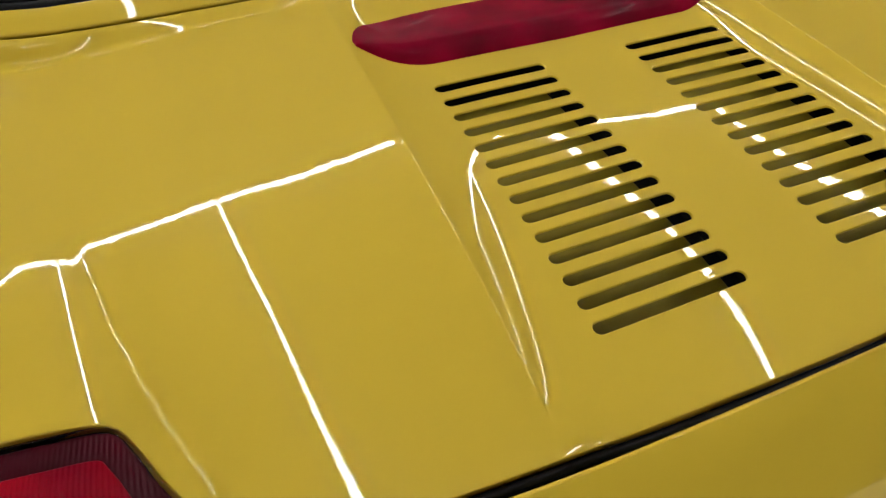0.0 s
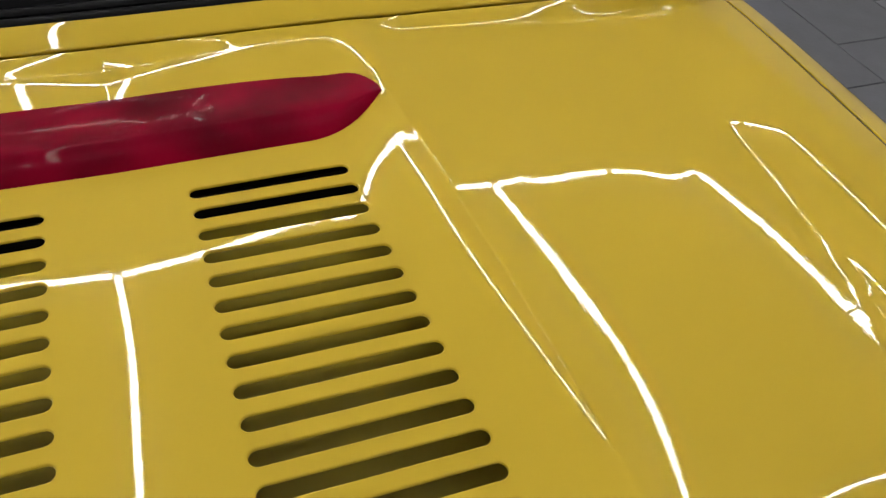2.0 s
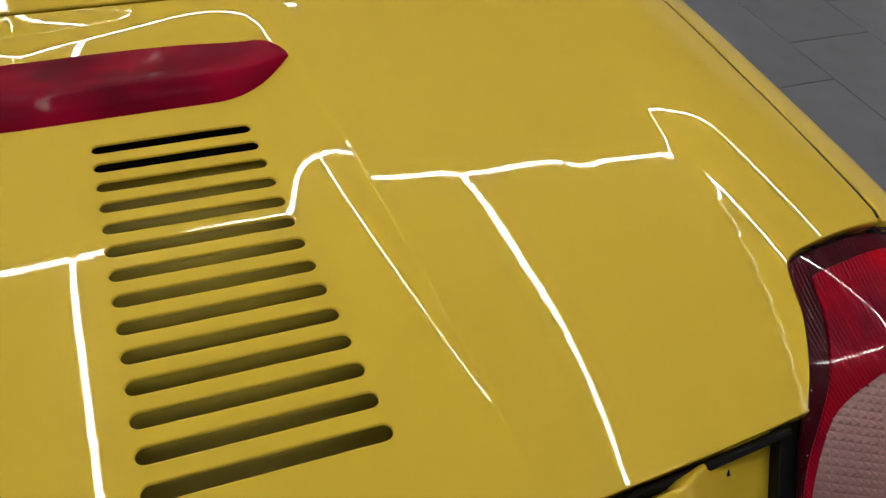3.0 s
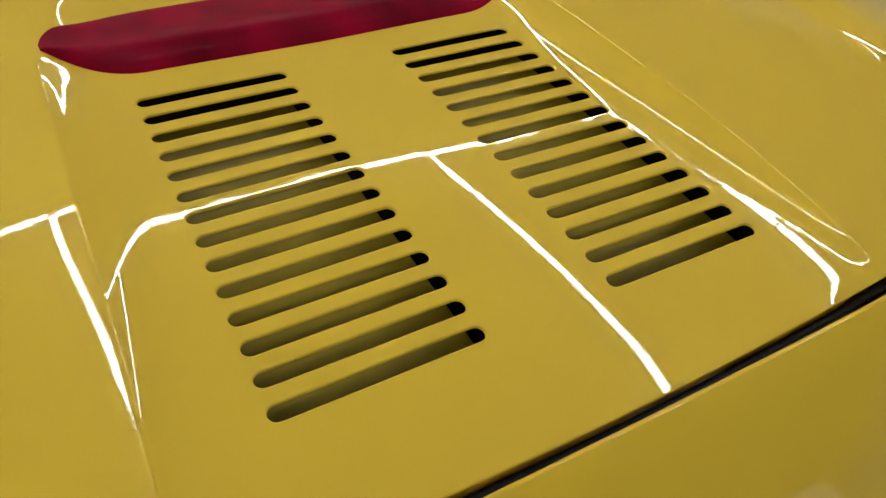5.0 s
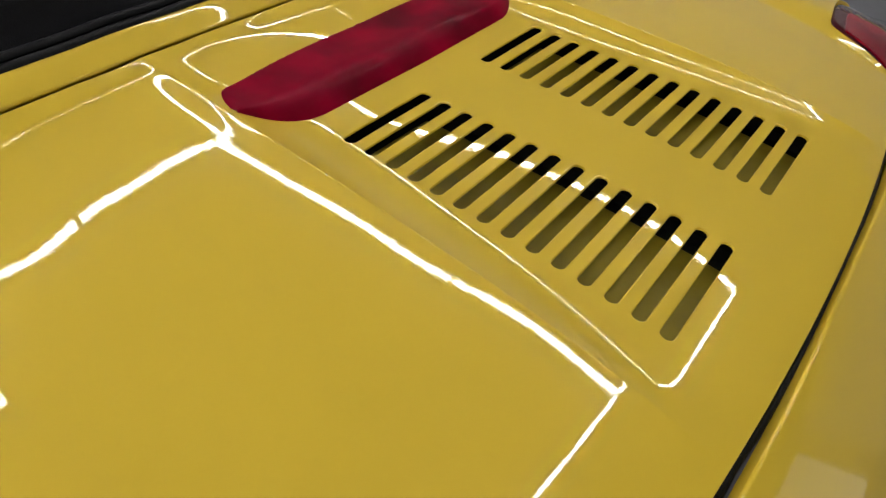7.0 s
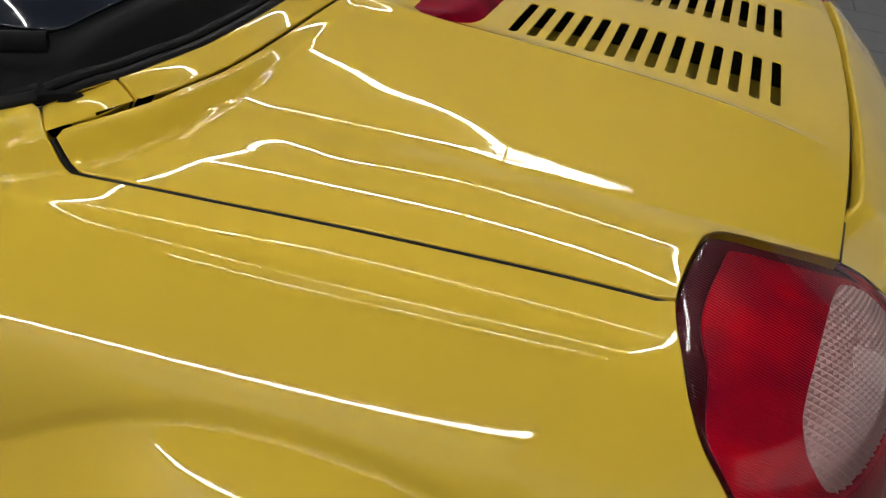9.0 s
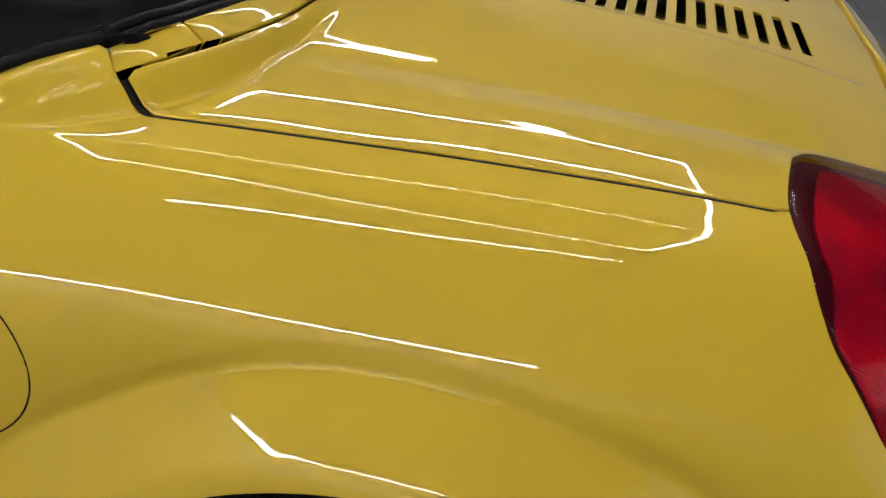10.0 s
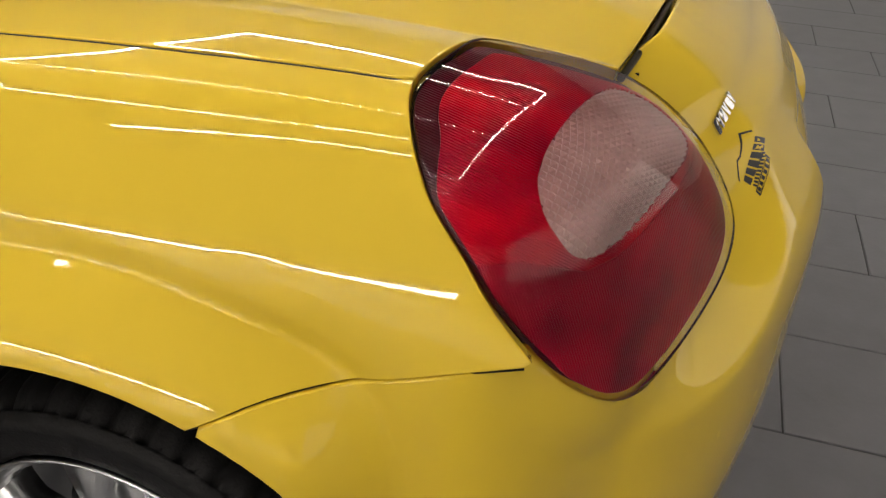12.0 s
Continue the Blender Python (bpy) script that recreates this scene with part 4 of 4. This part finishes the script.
shade_strip([(x, float(lid_front(x)) + 0.001) for x in np.linspace(-0.71, 0.71, 100)], 0.0075)
us = np.linspace(-0.715, 0.715, 110)
base = strip_skin(np.stack([us, np.full(110, 1.15)], 1))
hose("rubber_seal", base + [0, 0.003, -0.001], 0.0055, BLACK_SEAL, roof, "black rubber seal")
hose("rubber_seal", base + [0, 0.013, 0.004], 0.0050, BLACK_SEAL, roof, "black rubber seal")
for side in (-1, 1):
    run = body(np.array([(side * w, y) for w, y in dense([(0.704, 1.030), (0.7125, 1.040), (0.731, 1.070), (0.754, 1.104), (0.762, 1.128), (0.765, 1.2), (0.766, 1.395), (0.766, 1.396)], 0.02)[:-3]]))
    hose("side_seal", run + [0, 0, 0.002], 0.006, BLACK_SEAL, roof, "black rubber seal")
    hose("side_seal", run + [-side * 0.009, 0.005, 0.005], 0.005, BLACK_SEAL, roof, "black rubber seal")
    well = [(side * x, y, z) for x, y, z in [(0.66, 1.05, 0.925), (0.685, 1.09, 0.925), (0.705, 1.14, 0.925), (0.715, 1.2, 0.93), (0.72, 1.39, 0.935)]]
    hose("fold_edge", well, 0.010, FABRIC, roof)

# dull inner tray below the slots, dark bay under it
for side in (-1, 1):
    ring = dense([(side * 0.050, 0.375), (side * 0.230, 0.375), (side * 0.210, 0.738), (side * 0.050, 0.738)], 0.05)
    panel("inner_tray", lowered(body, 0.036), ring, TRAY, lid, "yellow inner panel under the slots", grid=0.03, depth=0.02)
bm = bmesh.new()
box(bm, (-0.62, 0.33, 0.30), (0.62, 1.0, 0.78), 0.02)
part("engine_bay", bm, DARK_BAY, car, "dark engine bay")

# wheels
def spun(name, prof, mat, parent, label, side, cx, seg=96, notch=None):
    verts, faces = [], []
    n = len(prof)
    for i in range(seg):
        t = 2 * math.pi * i / seg
        for j, (r, h) in enumerate(prof):
            rr = r - (notch(i, j) if notch else 0)
            verts.append((side * (cx + h), WHEEL_Y + rr * math.cos(t), WHEEL_Z + rr * math.sin(t)))
    for i in range(seg):
        for j in range(n - 1):
            f = (i * n + j, ((i + 1) % seg) * n + j, ((i + 1) % seg) * n + j + 1, i * n + j + 1)
            faces.append(f if side > 0 else f[::-1])
    ob = link(name, verts, faces, mat, parent, label)
    return ob


TYRE_R = 0.293
for side in (-1, 1):
    wheel = new("wheel")
    wheel.parent = car
    tagged(wheel, "silver alloy wheel with a black tyre")
    prof = [(0.203, -0.10), (0.24, -0.108), (0.272, -0.10), (TYRE_R, -0.085), (TYRE_R, 0.050), (TYRE_R - 0.002, 0.068), (TYRE_R - 0.006, 0.080), (TYRE_R - 0.012, 0.088), (TYRE_R - 0.0165, 0.092), (0.2755, 0.0925), (0.2745, 0.0955), (0.268, 0.0985), (0.2665, 0.1000), (0.255, 0.102), (0.2535, 0.1005), (0.236, 0.099), (0.220, 0.094), (0.211, 0.086), (0.206, 0.078)]

    def tread(i, j):
        return (0.009 if j < 8 else 0.004) if i % 8 in (0, 1) and 4 <= j <= 8 else 0.0035 if i % 8 == 4 and 6 <= j <= 8 else 0.0

    spun("tyre", prof, TYRE, wheel, "black tyre with cut shoulder tread", side, 0.700, 360, tread)
    lip = [(0.198, 0.02), (0.200, 0.082), (0.204, 0.090), (0.2085, 0.092), (0.2085, 0.087), (0.202, 0.082), (0.190, 0.074), (0.186, 0.060), (0.183, 0.0), (0.180, -0.09)]
    spun("rim", [(r, h) for r, h in lip], ALLOY, wheel, "polished silver alloy rim", side, 0.700, 128)
    for k in range(6):
        bm = bmesh.new()
        rows = []
        for r, hw, hx in ((0.045, 0.026, 0.070), (0.10, 0.022, 0.074), (0.15, 0.026, 0.075), (0.172, 0.036, 0.071), (0.189, 0.050, 0.066)):
            row = []
            for s, drop in ((-1, 0.016), (-0.75, 0.002), (0, 0.0), (0.75, 0.002), (1, 0.016), (1, 0.045), (-1, 0.045)):
                row.append(bm.verts.new((side * (0.700 + hx - drop), r, s * hw)))
            rows.append(row)
        for p, q in zip(rows, rows[1:]):
            for j in range(7):
                bm.faces.new((p[j], p[(j + 1) % 7], q[(j + 1) % 7], q[j]))
        turn = Matrix.Rotation(radians(60 * k + 20), 4, "X")
        bmesh.ops.transform(bm, matrix=Matrix.Translation((0, WHEEL_Y, WHEEL_Z)) @ turn, verts=bm.verts)
        part("spoke", bm, ALLOY, wheel, "silver alloy spoke", smooth=True)
    spun("hub", [(0.001, 0.078), (0.030, 0.078), (0.050, 0.070), (0.055, 0.03)], ALLOY, wheel, "silver hub", side, 0.700, 48)
    spun("brake_disc", [(0.02, 0.0), (0.135, 0.0), (0.135, -0.02)], CHROME, wheel, "steel brake disc", side, 0.700, 64)
    # arch liner
    verts, faces = [], []
    ang = np.linspace(-35, 215, 60)
    for a in ang:
        for xx, r in ((0.862, LIP_R + 0.004), (0.84, LIP_R + 0.014), (0.45, LIP_R + 0.014), (0.449, 0.05)):
            verts.append((side * xx, LIP_Y - r * math.cos(radians(a)), LIP_Z + r * math.sin(radians(a))))
    for i in range(len(ang) - 1):
        for j in range(3):
            faces.append((i * 4 + j, (i + 1) * 4 + j, (i + 1) * 4 + j + 1, i * 4 + j + 1))
    link("arch_liner", verts, faces, DARK_BAY, car, "black wheel arch liner")

# raised shapes on the rear end, from corners in the rear end's own angle and height
def decal(name, corners, mat, parent, thick, label=""):
    pts = dense(corners, 0.012)
    p = tail(pts)
    n = normals_of(tail, pts, np.array([0, 0.8, 0.4]))
    m = len(pts)
    mid = p.mean(0) + n.mean(0) * thick * 1.15
    verts = list(p - n * 0.001) + list(p + n * thick) + [mid]
    faces = [(m + i, m + (i + 1) % m, 2 * m) for i in range(m)] + [(i, (i + 1) % m, m + (i + 1) % m, m + i) for i in range(m)]
    area = 0.5 * np.sum(pts[:, 0] * np.roll(pts[:, 1], -1) - np.roll(pts[:, 0], -1) * pts[:, 1])
    if area < 0:
        faces = [f[::-1] for f in faces]
    return link(name, verts, faces, mat, parent, label, smooth=False)


def between(quad, u, v):
    """A place within four corners: u along, v across."""
    q = np.array(quad, float)
    return (q[0] * (1 - u) + q[3] * u) * (1 - v) + (q[1] * (1 - u) + q[2] * u) * v


badge = new("badge")
badge.parent = car
tagged(badge, "row of small raised chrome blocks")
BADGE = [(-0.4298, 0.7567), (-0.4441, 0.7449), (-0.3652, 0.7608), (-0.3630, 0.7727)]
for k in range(6):
    u0, u1 = (k + 0.06) / 6, (k + 0.94) / 6
    if k % 2:
        shape = [(u0, 0.0), (u0 + 0.05, 0.0), ((u0 + u1) / 2, 0.55), (u1 - 0.05, 0.0), (u1, 0.0), ((u0 + u1) / 2 + 0.03, 1.0), ((u0 + u1) / 2 - 0.03, 1.0)]
    else:
        shape = [(u0, 0.1), (u0 + 0.03, 0.0), (u1 - 0.03, 0.0), (u1, 0.1), (u1, 0.9), (u1 - 0.03, 1.0), (u0 + 0.03, 1.0), (u0, 0.9)]
    decal("badge_block", [between(BADGE, u, v) for u, v in shape], CHROME, badge, 0.003)

sticker = new("sticker")
sticker.parent = car
tagged(sticker, "small black vinyl sticker with an outline and bars")


def bar(a, b, half, name="sticker_bar"):
    a, b = np.array(a), np.array(b)
    d = b - a
    n = np.array([-d[1], d[0]]) / np.linalg.norm(d) * half
    decal(name, [a - n, b - n, b + n, a + n], INK, sticker, 0.0004)


PEAK = [(-0.4700, 0.7019), (-0.4540, 0.7199), (-0.4465, 0.7217), (-0.4207, 0.7386), (-0.4097, 0.7367), (-0.4028, 0.7353)]
for a, b in zip(PEAK, PEAK[1:]):
    bar(a, b, 0.0009, "outline_bar")
WORD = [(-0.4644, 0.6999), (-0.4602, 0.6930), (-0.3808, 0.7220), (-0.4046, 0.7306)]
for k in range(6):
    u0, u1 = (k + 0.10) / 6, (k + 0.86) / 6
    decal("sticker_bar", [between(WORD, u, v) for u, v in ((u0, 0), (u0, 1), (u1, 1), (u1, 0))], INK, sticker, 0.0004)
LINE = [(-0.4573, 0.6919), (-0.4539, 0.6884), (-0.4010, 0.7115), (-0.4119, 0.7148)]
for k in range(10):
    u0, u1 = (k + 0.15) / 10, (k + 0.75) / 10
    decal("sticker_bar", [between(LINE, u, v) for u, v in ((u0, 0.1), (u0, 0.9), (u1, 0.9), (u1, 0.1))], INK, sticker, 0.0004)
PLAQUE = [(-0.4599, 0.6860), (-0.4602, 0.6805), (-0.3972, 0.7031), (-0.4052, 0.7095)]
for u0, v0, u1, v1 in ((0, 0, 1, 0.16), (0, 0.84, 1, 1), (0, 0.16, 0.05, 0.84), (0.95, 0.16, 1, 0.84)):
    decal("sticker_frame", [between(PLAQUE, u, v) for u, v in ((u0, v0), (u0, v1), (u1, v1), (u1, v0))], INK, sticker, 0.0004)
for k in range(6):
    u0, u1 = 0.08 + 0.15 * k, 0.08 + 0.15 * k + 0.09
    decal("sticker_bar", [between(PLAQUE, u, v) for u, v in ((u0, 0.25), (u0, 0.75), (u1, 0.75), (u1, 0.25))], INK, sticker, 0.0004)

# ---- floor tiles ----
TW, TL, JOINT = 0.3537, 0.7067, 0.005


def tile_mesh():
    bm = bmesh.new()
    box(bm, (JOINT / 2, JOINT / 2, -0.008), (TW - JOINT / 2, TL - JOINT / 2, 0.0))
    top = [e for e in bm.edges if all(v.co.z > -0.001 for v in e.verts)]
    bmesh.ops.bevel(bm, geom=top, offset=0.0015, segments=1, affect="EDGES")
    me = bpy.data.meshes.new("tile")
    bm.to_mesh(me)
    bm.free()
    me.materials.append(TILES[0])
    return me


tile = tile_mesh()
rest_v, rest_f = [], []
for i in range(int((X0 - 0.05) / TW) - 1, int((X1 - 0.05) / TW) + 1):
    x = 0.127 + i * TW
    shift = -0.276 + (i - 2) * 0.2357
    shift = shift % TL
    for j in range(int(Y0 / TL) - 1, int(Y1 / TL) + 1):
        y = shift + j * TL
        if x < X0 or x + TW > X1 or y < Y0 or y + TL > Y1:
            continue
        if -1.0 < x < 3.0 and -2.6 < y < 2.6:
            ob = new("tile", tile)
            ob.location = (x, y, FLOOR_Z)
            ob.parent = floor
        else:
            b = len(rest_v)
            rest_v += [(x + JOINT / 2, y + JOINT / 2, FLOOR_Z), (x + TW - JOINT / 2, y + JOINT / 2, FLOOR_Z), (x + TW - JOINT / 2, y + TL - JOINT / 2, FLOOR_Z), (x + JOINT / 2, y + TL - JOINT / 2, FLOOR_Z)]
            rest_f.append((b, b + 1, b + 2, b + 3))
tagged(link("far_tiles", rest_v, rest_f, TILES[0], floor, smooth=False), "grey floor tiles further off", kind="stuff")
